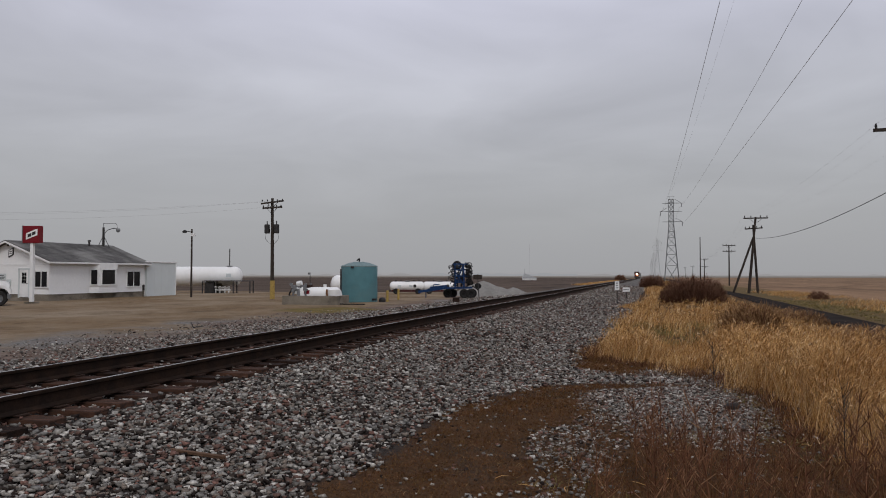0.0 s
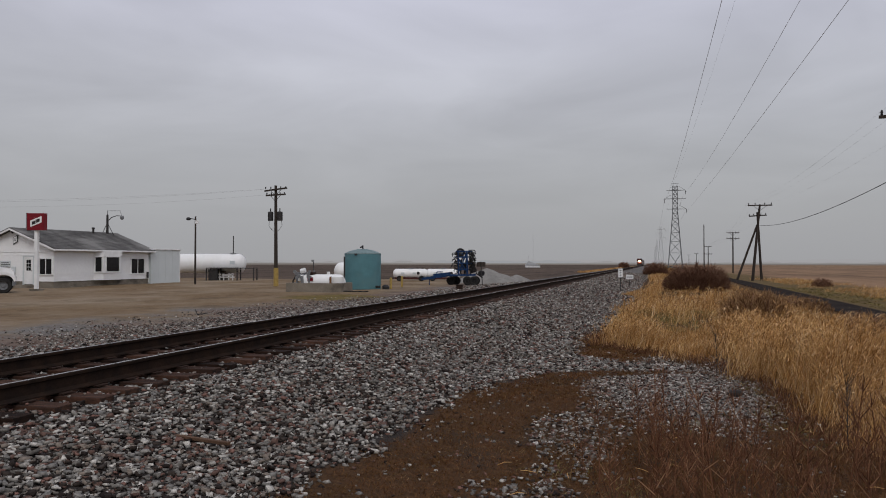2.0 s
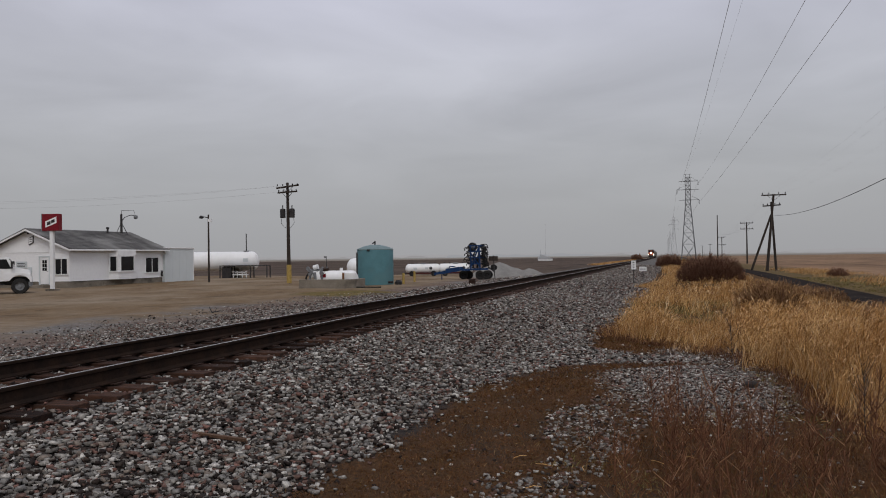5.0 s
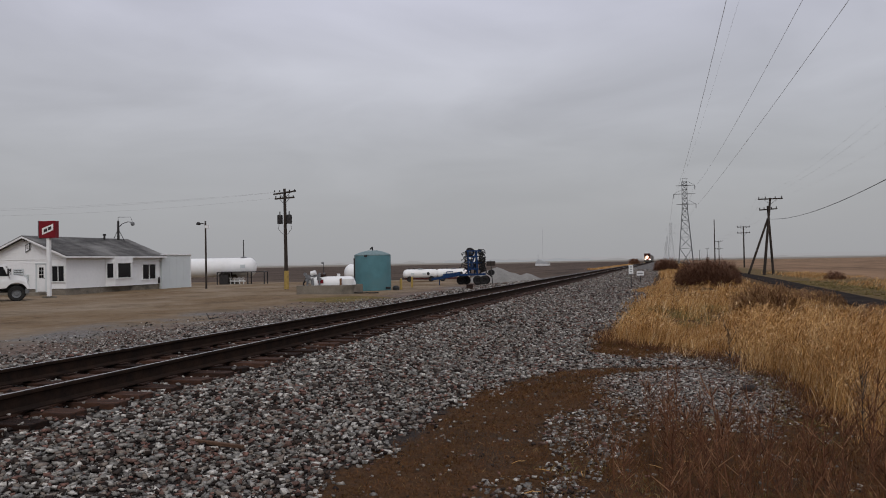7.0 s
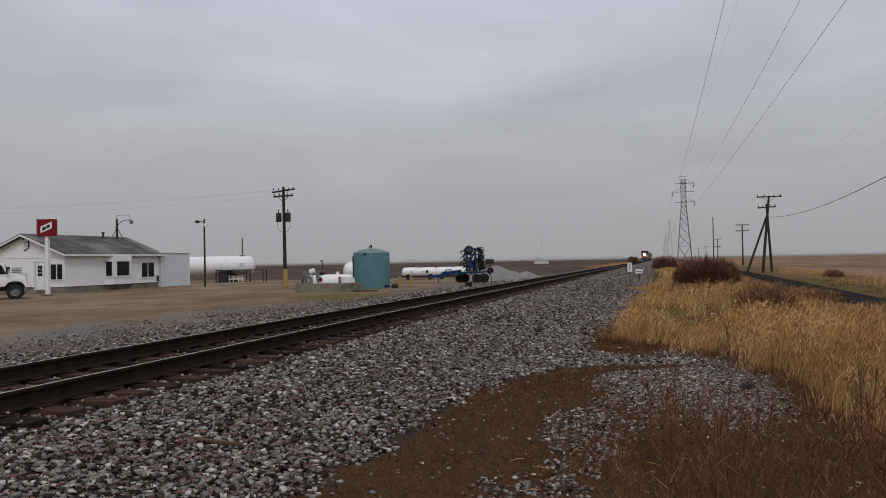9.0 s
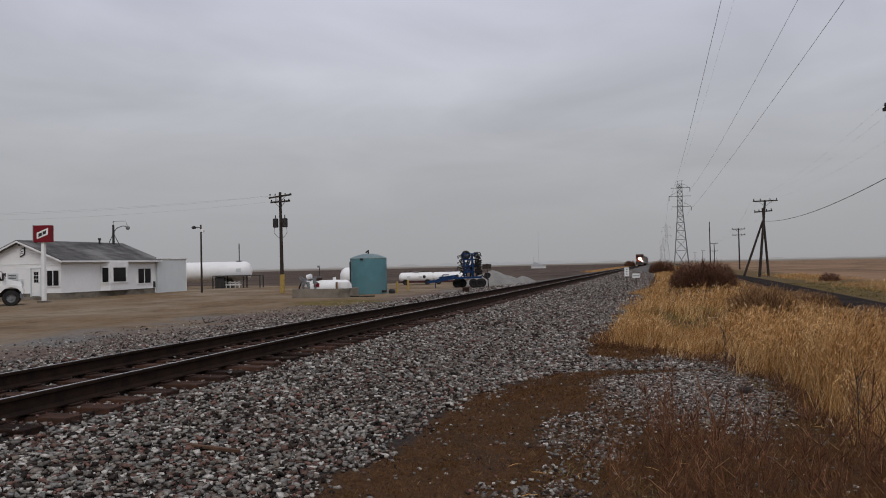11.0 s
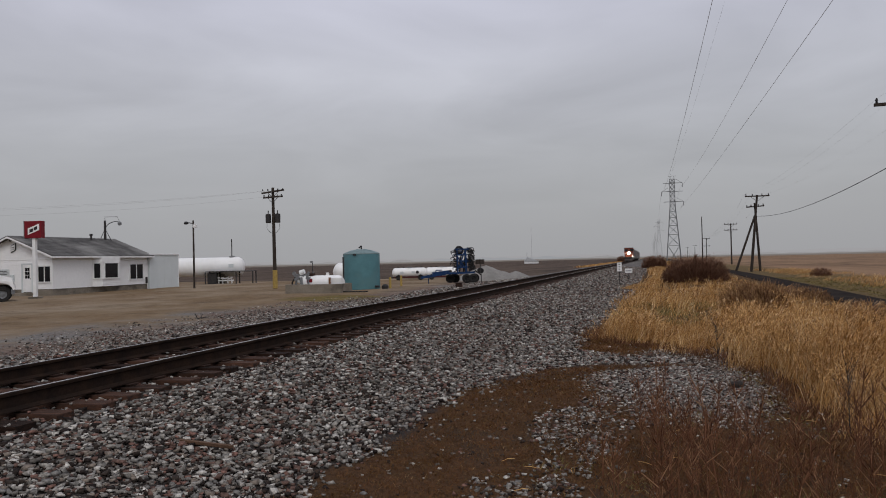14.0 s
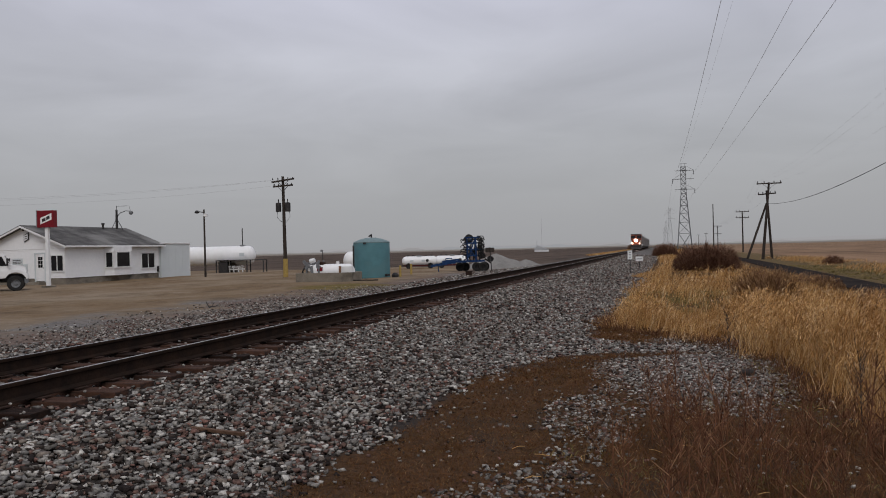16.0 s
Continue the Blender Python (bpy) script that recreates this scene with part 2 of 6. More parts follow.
def land(x, y):
    """Height of the ground."""
    x, y = np.asarray(x, float), np.asarray(y, float)
    bed = 0.468
    left = bed * smooth_step(-13.5, -8.3, x)
    right = 0.22 + (bed - 0.22) * (1 - smooth_step(-5.1, -2.2, x))
    right = right - 0.22 * smooth_step(5.0, 9.5, x)
    z = np.where(x < TRACK, left, right)
    wave = 0.035 * np.sin(x * 0.9 + 1.3 * np.sin(y * 0.35)) * np.sin(y * 0.55 + 0.7 * x)
    soft = smooth_step(-3.0, -1.0, x) + 1 - smooth_step(-16.0, -11.0, x)
    return z + fall(x, y) + wave * soft * (1 - smooth_step(60, 120, np.hypot(x, y)))

def verge_edge(y):
    """West edge of the tall grass for a given distance along the track."""
    return np.interp(y, [5.0, 6.7, 7.5, 8.2, 9.6, 11.0, 12.0, 13.0, 14.2, 15.0, 16.0, 18.0, 24, 38, 41, 45, 48, 60], [2.7, 2.1, 1.85, 1.68, 1.6, 1.52, 1.38, 1.1, 0.35, -0.5, -1.05, -1.15, -1.2, -0.8, -1.5, -1.5, -0.5, -0.2])


def stone_edge(y):
    """East edge of the clean ballast, where the brown thatch begins."""
    return np.interp(y, [3.0, 5.0, 6.0, 7.6, 8.85, 9.8, 11.1, 11.9, 12.3, 12.8, 13.2, 14.0, 16.5, 19, 60], [-2.75, -2.6, -2.48, -2.46, -2.42, -2.22, -1.68, -0.7, 0.6, 0.4, -0.7, -1.35, -1.4, -1.2, 1.3])


def bareness(x, y):
    """How much loose gravel lies bare in the verge at a place, 0 to 1."""
    n1 = noise.noise(Vector((x * 1.5, y * 0.9, 4.0)))
    n2 = noise.noise(Vector((x * 5.0, y * 3.2, 9.0)))
    into = x - float(stone_edge(y)) if y < 12.2 else 2.0
    tongue = 1 - float(smooth_step(0.75, 1.15, into + 0.35 * n1))
    patch = 1.25 - math.hypot((x - 0.42) / 1.3, (y - 11.0) / 3.1) ** 2 * 0.95 + 0.35 * n1
    strip = 0.75 - abs(x + 0.72 - 0.10 * (y - 6.5)) / 0.75 - max(0.0, 4.6 - y) * 0.5 + 0.7 * n1 + 0.55 * n2
    strip = min(max(strip - 0.15, 0.0), 0.40) if y < 9.5 else 0.0
    v = max(min(patch, 1.0), strip) * (1 - 0.97 * tongue)
    return max(v, 0.008 + 0.08 * max(n2 - 0.1, 0.0))


# ---- ground ----
def ground_material():
    m = bpy.data.materials.new("ground_soil")
    m.use_nodes = True
    nt = m.node_tree
    N, L = nt.nodes.new, nt.links.new
    b = nt.nodes["Principled BSDF"]
    b.inputs["Roughness"].default_value = 0.95
    b.inputs["Specular IOR Level"].default_value = 0.03
    tc, sp = N("ShaderNodeTexCoord"), N("ShaderNodeSeparateXYZ")
    L(tc.outputs["Object"], sp.inputs[0])
    def noi(s, d=6.0, st=(1, 1, 1), ro=0.55):
        n, mp = N("ShaderNodeTexNoise"), N("ShaderNodeMapping")
        mp.inputs["Scale"].default_value = st
        L(tc.outputs["Object"], mp.inputs[0])
        L(mp.outputs[0], n.inputs["Vector"])
        n.inputs["Scale"].default_value, n.inputs["Detail"].default_value, n.inputs["Roughness"].default_value = s, d, ro
        return n.outputs["Fac"]
    def val(op, a, c=0.0):
        x = N("ShaderNodeMath")
        x.operation = op
        for i, v in enumerate((a, c)):
            if isinstance(v, (int, float)):
                x.inputs[i].default_value = v
            else:
                L(v, x.inputs[i])
        return x.outputs[0]
    def ramp(v, lo, hi, a=0.0, c=1.0):
        r = N("ShaderNodeMapRange")
        for k, q in (("From Min", lo), ("From Max", hi), ("To Min", a), ("To Max", c)):
            r.inputs[k].default_value = q
        L(v, r.inputs["Value"])
        return r.outputs["Result"]
    def mix(fac, a, c, mode="MIX"):
        x = N("ShaderNodeMix")
        x.data_type, x.blend_type = "RGBA", mode
        for sock, v in ((0, fac), (6, a), (7, c)):
            if isinstance(v, (int, float)):
                x.inputs[sock].default_value = v
            elif isinstance(v, tuple):
                x.inputs[sock].default_value = (*v, 1)
            else:
                L(v, x.inputs[sock])
        return x.outputs[2]
    X, Y = sp.outputs["X"], sp.outputs["Y"]
    wob = noi(0.25, 5)
    xw = val("ADD", X, ramp(wob, 0.3, 0.7, -2.0, 2.0))
    xn = val("ADD", X, ramp(noi(1.3, 4), 0.3, 0.7, -0.35, 0.35))
    yw = val("ADD", Y, ramp(noi(0.11, 5), 0.3, 0.7, -4.0, 4.0))
    fine, mid = noi(22, 4), noi(2.2, 6)
    grain = noi(70, 3, ro=0.7)
    # the yard: packed dirt with grey gravel
    dirt = mix(ramp(mid, 0.35, 0.65), (0.215, 0.150, 0.090), (0.150, 0.104, 0.064))
    dirt = mix(ramp(noi(0.16, 6, (1, 0.7, 1)), 0.44, 0.62), dirt, (0.262, 0.205, 0.145))
    dirt = mix(ramp(noi(0.3, 7, (0.8, 1, 1), 0.7), 0.52, 0.66, 0.0, 0.8), dirt, (0.115, 0.084, 0.055))
    grav = mix(ramp(grain, 0.38, 0.62), (0.085, 0.075, 0.068), (0.27, 0.25, 0.23))
    pebble = noi(9, 5, (0.6, 1, 1), 0.8)
    lane = mix(ramp(pebble, 0.36, 0.64), (0.095, 0.091, 0.088), (0.255, 0.245, 0.232))
    pink = mix(ramp(pebble, 0.36, 0.64), (0.085, 0.060, 0.05), (0.225, 0.175, 0.145))
    blend = val("MULTIPLY", ramp(xw, -18.6, -16.4), ramp(noi(0.35, 6, ro=0.75), 0.36, 0.56))
    yard = mix(val("MULTIPLY", blend, ramp(Y, 34, 26)), dirt, lane)
    yard = mix(ramp(xw, -16.4, -14.6), yard, pink)
    yard = mix(ramp(xw, -13.9, -12.9), yard, grav)
    ex, ey = val("DIVIDE", val("ADD", X, 16.2), 2.9), val("DIVIDE", val("SUBTRACT", Y, 37.4), 3.0)
    moss = mix(ramp(noi(1.6, 6, ro=0.7), 0.4, 0.62), (0.10, 0.088, 0.028), (0.19, 0.135, 0.05))
    yard = mix(ramp(val("ADD", val("MULTIPLY", ex, ex), val("MULTIPLY", ey, ey)), 1.2, 0.5, 0.0, 0.9), yard, moss)
    rut = noi(0.45, 8, (1, 0.75, 1), 0.72)
    yard = mix(ramp(rut, 0.55, 0.68, 0.0, 0.65), yard, (0.30, 0.25, 0.19))
    yard = mix(ramp(rut, 0.43, 0.33, 0.0, 0.6), yard, (0.095, 0.07, 0.047))
    # dark ploughed field past the yard
    furrow = noi(0.05, 4, (1, 0.06, 1))
    plough = mix(ramp(furrow, 0.4, 0.6), (0.062, 0.046, 0.038), (0.092, 0.07, 0.057))
    plough = mix(ramp(noi(0.35, 6, (1, 0.10, 1), 0.75), 0.46, 0.62, 0.0, 0.9), plough, (0.125, 0.092, 0.068))
    plough = mix(ramp(noi(0.09, 6, (1, 0.25, 1), 0.7), 0.50, 0.62, 0.0, 0.8), plough, (0.046, 0.034, 0.029))
    west = mix(ramp(yw, 75, 79), yard, plough)
    west = mix(ramp(val("MULTIPLY", ramp(xn, -13.5, -12.8), ramp(yw, 135, 165)), 0.4, 0.6), west, (0.34, 0.225, 0.10))
    west = mix(ramp(X, -75, -68), plough, west)
    # bed of small stone under the ballast, near colour darkened for shade between stones
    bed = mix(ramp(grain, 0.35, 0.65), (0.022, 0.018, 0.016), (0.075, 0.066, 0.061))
    # further along the track it turns to the mean ballast tone
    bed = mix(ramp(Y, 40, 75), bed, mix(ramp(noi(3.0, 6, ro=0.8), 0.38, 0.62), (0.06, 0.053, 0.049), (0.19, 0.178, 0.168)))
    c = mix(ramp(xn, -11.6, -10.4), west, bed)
    # verge: brown thatch with gravel showing
    thatch = mix(ramp(fine, 0.35, 0.65), (0.105, 0.058, 0.032), (0.06, 0.036, 0.021))
    stony = mix(ramp(noi(0.9, 5), 0.52, 0.60), thatch, (0.065, 0.045, 0.032))
    verge = mix(ramp(val("SUBTRACT", xn, ramp(Y, 9.3, 12.0, 0.0, 3.0)), -2.5, -2.3), c, stony)
    verge = mix(ramp(Y, 12.4, 13.4), verge, mix(ramp(xn, -1.35, -1.0), c, stony))
    px, py = val("DIVIDE", val("SUBTRACT", xn, 0.42), 1.3), val("DIVIDE", val("SUBTRACT", Y, 11.0), 3.1)
    c = mix(ramp(val("ADD", val("MULTIPLY", px, px), val("MULTIPLY", py, py)), 1.05, 0.6), verge, bed)
    straw = mix(ramp(fine, 0.35, 0.65), (0.12, 0.068, 0.03), (0.07, 0.042, 0.022))
    c = mix(val("MULTIPLY", ramp(val("SUBTRACT", xn, ramp(Y, 30, 100, 0.0, 1.4)), -1.4, -0.8), ramp(yw, 12, 22)), c, straw)
    c = mix(ramp(xn, 1.8, 2.4), c, straw)
    # far side of the road: green verge, then stubble
    green = mix(ramp(mid, 0.35, 0.65), (0.115, 0.09, 0.042), (0.135, 0.088, 0.046))
    c = mix(ramp(xn, 7.9, 8.3), c, green)
    stub = mix(ramp(noi(0.06, 4, (1, 0.05, 1)), 0.4, 0.6), (0.25, 0.158, 0.10), (0.14, 0.09, 0.06))
    stub = mix(ramp(noi(0.03, 5), 0.5, 0.7), stub, (0.115, 0.08, 0.055))
    stub = mix(ramp(noi(0.55, 5, (1, 0.035, 1), 0.7), 0.42, 0.62, 0.0, 0.8), stub, (0.30, 0.195, 0.12))
    stub = mix(ramp(noi(0.12, 6, (1, 0.3, 1), 0.7), 0.5, 0.66, 0.0, 0.8), stub, (0.095, 0.066, 0.045))
    c = mix(ramp(xw, 13.5, 16.5), c, stub)
    L(c, b.inputs["Base Color"])
    bp = N("ShaderNodeBump")
    bp.inputs["Strength"].default_value, bp.inputs["Distance"].default_value = 0.8, 0.025
    L(val("ADD", fine, grain), bp.inputs["Height"])
    L(bp.outputs[0], b.inputs["Normal"])
    return m


def make_ground():
    def axis(lo, hi, fine_lo, fine_hi, step):
        core = list(np.arange(fine_lo, fine_hi + 1e-6, step))
        out, d, v = [], step, fine_hi
        while v < hi:
            d *= 1.25
            v = min(v + d, hi)
            out.append(v)
        low, d, v = [], step, fine_lo
        while v > lo:
            d *= 1.25
            v = max(v - d, lo)
            low.append(v)
        return np.array(low[::-1] + core + out)
    xs, ys = axis(-4200, 4200, -24, 14, 0.22), axis(-600, 4600, -2, 46, 0.3)
    gx, gy = np.meshgrid(xs, ys)
    gz = land(gx, gy)
    v = np.stack([gx, gy, gz], -1).reshape(-1, 3)
    nx, ny = len(xs), len(ys)
    i = np.arange(nx * ny).reshape(ny, nx)
    q = np.stack([i[:-1, :-1], i[:-1, 1:], i[1:, 1:], i[1:, :-1]], -1).reshape(-1, 4)
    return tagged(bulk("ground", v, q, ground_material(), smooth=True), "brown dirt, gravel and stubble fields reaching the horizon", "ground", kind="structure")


make_ground()

def make_road():
    ys = [-40, 0, 10, 20, 30, 40, 50, 60, 75, 90, 140, 250, 500, 1000]
    bm = B()
    rows = []
    for y in ys:
        c = 7.25 + 0.012 * max(y - 30, 0)
        rows.append([bm.verts.new((c + dx, y, float(land(c + dx, y)) + dz)) for dx, dz in ((-1.1, -0.12), (-1.02, 0.03), (-0.4, 0.05), (0.4, 0.05), (1.02, 0.03), (1.1, -0.12))])
    for a, b in zip(rows, rows[1:]):
        for k in range(5):
            bm.faces.new((a[k], a[k + 1], b[k + 1], b[k]))
    tagged(part("road", bm, ASPHALT), "narrow dark asphalt road beside the fields", "road", kind="structure")


make_road()

# ---- railway ----
def make_track():
    tr = thing("railway_track", TRACK, 0, 0, 0, "straight single railway track with worn steel rails on wooden ties", "railway track")
    prof = [(-0.075, 0.0), (0.075, 0.0), (0.075, 0.012), (0.012, 0.035), (0.009, 0.135), (0.034, 0.148), (0.036, 0.172), (0.030, 0.182), (-0.030, 0.182), (-0.036, 0.172), (-0.034, 0.148), (-0.009, 0.135), (-0.012, 0.035), (-0.075, 0.012)]
    stations = [-60, 0, 16, 40, 75, 110, 160, 240, 360, 520, 760, 1100, 1500]
    def sweep(outline):
        """Draws an outline in x, z along the track, which follows the plain."""
        bm = B()
        rings = [[bm.verts.new((x, y, z + float(fall(TRACK, y)))) for x, z in outline] for y in stations]
        n = len(outline)
        for a, b in zip(rings, rings[1:]):
            for k in range(n):
                bm.faces.new((a[k], a[(k + 1) % n], b[(k + 1) % n], b[k]))
        bm.faces.new(rings[0])
        bm.faces.new(rings[-1][::-1])
        return bm
    for s in (-0.755, 0.755):
        r = part("rail", sweep([(x + s, z + 0.556) for x, z in prof]), RAIL, tr, "rusty steel rail with a bright worn top")
        part("tread", sweep([(s - 0.017, 0.7375), (s + 0.017, 0.7375), (s + 0.017, 0.7405), (s - 0.017, 0.7405)]), RAILTOP, r, "polished running surface")
    rnd = random.Random(3)
    meshes = []
    for k in range(5):
        bm = box(B(), -1.30, 1.30, -0.115, 0.115, -0.18, 0.0, bevel=0.012)
        for v in bm.verts:
            n = noise.noise(Vector((v.co.x * 2 + k * 7, v.co.y * 9, v.co.z * 9)))
            v.co += Vector((0.03 * n, 0.012 * n, 0.008 * n))
        o = part("tie", bm, TIE, tr)
        meshes.append(o.data)
        bpy.data.objects.remove(o)
    pm = part("tie_plate", box(B(), -0.125, 0.125, -0.085, 0.085, 0, 0.014, bevel=0.002), PLATE, tr)
    plate_mesh = pm.data
    bpy.data.objects.remove(pm)
    n = 0
    y = -1.5
    while n < 240:
        o = new("tie", meshes[n % 5])
        o.parent = tr
        o.matrix_basis = pose(rnd.uniform(-0.05, 0.05), y + rnd.uniform(-0.03, 0.03), 0.537 + float(fall(TRACK, y)) + rnd.uniform(-0.012, 0.0), rnd.uniform(-1, 1), 0, rnd.uniform(-1.6, 1.6))
        if n < 60:
            for s in (-0.755, 0.755):
                p = new("tie_plate", plate_mesh)
                p.parent = tr
                p.matrix_basis = pose(s, y, 0.538 + float(fall(TRACK, y)))
        y += 0.503
        n += 1
    bm = B()
    while y < 420:
        box(bm, -1.3, 1.3, y - 0.115, y + 0.115, 0.40 + float(fall(TRACK, y)), 0.535 + float(fall(TRACK, y)))
        y += 0.503
    tagged(part("far_ties", bm, TIE, tr), "row of wooden ties running into the distance", kind="stuff")


make_track()

def stone_shapes(count, seed):
    """Angular pebbles of unit size: eight corners, twelve faces each."""
    rng = np.random.default_rng(seed)
    base = np.array([(x, y, z) for x in (-1, 1) for y in (-1, 1) for z in (-1, 1)], float) * 0.72
    quads = [(0, 1, 3, 2), (4, 6, 7, 5), (0, 4, 5, 1), (2, 3, 7, 6), (0, 2, 6, 4), (1, 5, 7, 3)]
    faces = np.array([t for a, b, c, d in quads for t in ((a, b, c), (a, c, d))])
    shapes = []
    for _ in range(count):
        v = base * rng.uniform(0.55, 1.25, (len(base), 1)) + rng.normal(0, 0.14, base.shape)
        v = v * rng.uniform((0.85, 0.6, 0.38), (1.35, 1.0, 0.66))
        shapes.append(v)
    return np.array(shapes), faces


def scatter_stones(name, px, py, pz, size, material, seed):
    rng = np.random.default_rng(seed)
    shapes, faces = stone_shapes(40, seed)
    n = len(px)
    v = shapes[rng.integers(0, 40, n)] * size[:, None, None]
    a, t = rng.uniform(0, 6.283, n), rng.normal(0, 0.42, n)
    ct, st = np.cos(t)[:, None], np.sin(t)[:, None]
    y2, z2 = v[..., 1] * ct - v[..., 2] * st, v[..., 1] * st + v[..., 2] * ct
    ca, sa = np.cos(a)[:, None], np.sin(a)[:, None]
    x3, y3 = v[..., 0] * ca - y2 * sa, v[..., 0] * sa + y2 * ca
    V = np.stack([x3 + px[:, None], y3 + py[:, None], z2 + pz[:, None]], -1).reshape(-1, 3)
    F = (faces[None] + (np.arange(n) * 8)[:, None, None]).reshape(-1, 3)
    return bulk(name, V, F, material)


def make_ballast():
    rng = np.random.default_rng(11)
    X, Y, S, Z = [], [], [], []
    def add(x0, x1, y0, y1, dens, smin, smax, keep=None, lift=0.0):
        n = int((x1 - x0) * (y1 - y0) * dens)
        x, y = rng.uniform(x0, x1, n), rng.uniform(y0, y1, n)
        if keep is not None:
            k = keep(x, y)
            x, y = x[k], y[k]
        s = rng.uniform(smin, smax, len(x)) * rng.choice([0.7, 1.0, 1.0, 1.25], len(x))
        X.append(x), Y.append(y), S.append(s), Z.append(land(x, y) + lift + s * rng.uniform(-0.2, 1.0, len(x)))
    edge = lambda x, y: x < np.minimum(stone_edge(y), verge_edge(y) + 0.1) + 0.12 * np.sin(y * 5.3) + rng.normal(0, 0.10, len(x))
    add(-5.30, -1.6, 2.6, 8.5, 1000, 0.017, 0.032, edge)
    add(-5.30, 1.4, 8.5, 16.5, 760, 0.018, 0.031, edge)
    add(-5.30, -1.9, -6.0, 2.6, 130, 0.018, 0.03)
    add(-5.36, -0.6, 16, 32, 340, 0.022, 0.035, edge)
    add(-5.36, -0.6, 32, 70, 120, 0.029, 0.044, edge)
    add(-5.36, -0.4, 70, 135, 45, 0.043, 0.062, edge)
    # cribs between the ties
    crib = lambda x, y: np.abs(((y + 1.5 + 0.2515) % 0.503) - 0.2515) > 0.12
    add(-8.0, -5.36, 2.0, 18, 330, 0.020, 0.034, crib, 0.0)
    add(-8.0, -5.36, 18, 45, 110, 0.03, 0.042, crib, 0.0)
    add(-11.0, -7.9, 4.0, 24, 200, 0.022, 0.038)
    add(-11.0, -7.9, 24, 60, 60, 0.035, 0.055)
    far = lambda x, y: rng.uniform(0, 1, len(x)) < 0.05 + 0.95 * smooth_step(-15.6, -12.2, x + 0.6 * np.sin(y * 0.8) + 0.4 * np.sin(y * 2.1))
    add(-17.0, -11.0, 8.0, 38, 250, 0.018, 0.032, far)
    add(-13.6, -11.0, 38, 62, 60, 0.03, 0.045, far)
    add(-8.1, -5.3, 2.5, 22, 9, 0.014, 0.024, None, 0.075)
    return tagged(scatter_stones("ballast", *(np.concatenate(q) for q in (X, Y, Z, S)), BALLAST, 5), "grey and pinkish crushed stone ballast beside the rails", "ballast", kind="stuff")


make_ballast()

def make_patch_stones():
    rng = np.random.default_rng(23)
    n = 110000
    x, y = rng.uniform(-2.7, 2.2, n), rng.uniform(3.4, 15.5, n)
    bare = np.array([bareness(a, b) for a, b in zip(x, y)])
    k = rng.uniform(0, 1, n) < bare * (x > stone_edge(y) - 0.1)
    x, y = x[k], y[k]
    s = rng.uniform(0.011, 0.027, len(x))
    tagged(scatter_stones("gravel_patch", x, y, land(x, y) + s * rng.uniform(-0.1, 0.55, len(x)), s, BALLAST, 9), "loose grey gravel strewn in the brown verge", "gravel", kind="stuff")


make_patch_stones()

# ---- the office and its yard ----
def window(parent, x, y, z, w, h, m, mullions=1, label="dark double window in a white frame"):
    """A framed window facing local -y, centred on its sill; m sets it on the wall."""
    f = B()
    for a in ((-w / 2 - 0.07, -w / 2, 0, h), (w / 2, w / 2 + 0.07, 0, h), (-w / 2 - 0.07, w / 2 + 0.07, h, h + 0.08), (-w / 2 - 0.1, w / 2 + 0.1, -0.07, 0)):
        box(f, a[0], a[1], -0.05, 0.03, a[2], a[3])
    win = part("window", f, WHITE, parent, label)
    win.matrix_basis = pose(x, y, z) @ m
    n = mullions + 1
    for i in range(n):
        a, b = -w / 2 + w * i / n, -w / 2 + w * (i + 1) / n
        part("pane", box(B(), a + 0.02, b - 0.02, 0.0, 0.012, 0.01, h - 0.01), GLASS, win, "dark window pane")
        if i:
            part("mullion", box(B(), a - 0.025, a + 0.025, -0.03, 0.02, 0, h), WHITE, win)
    return win


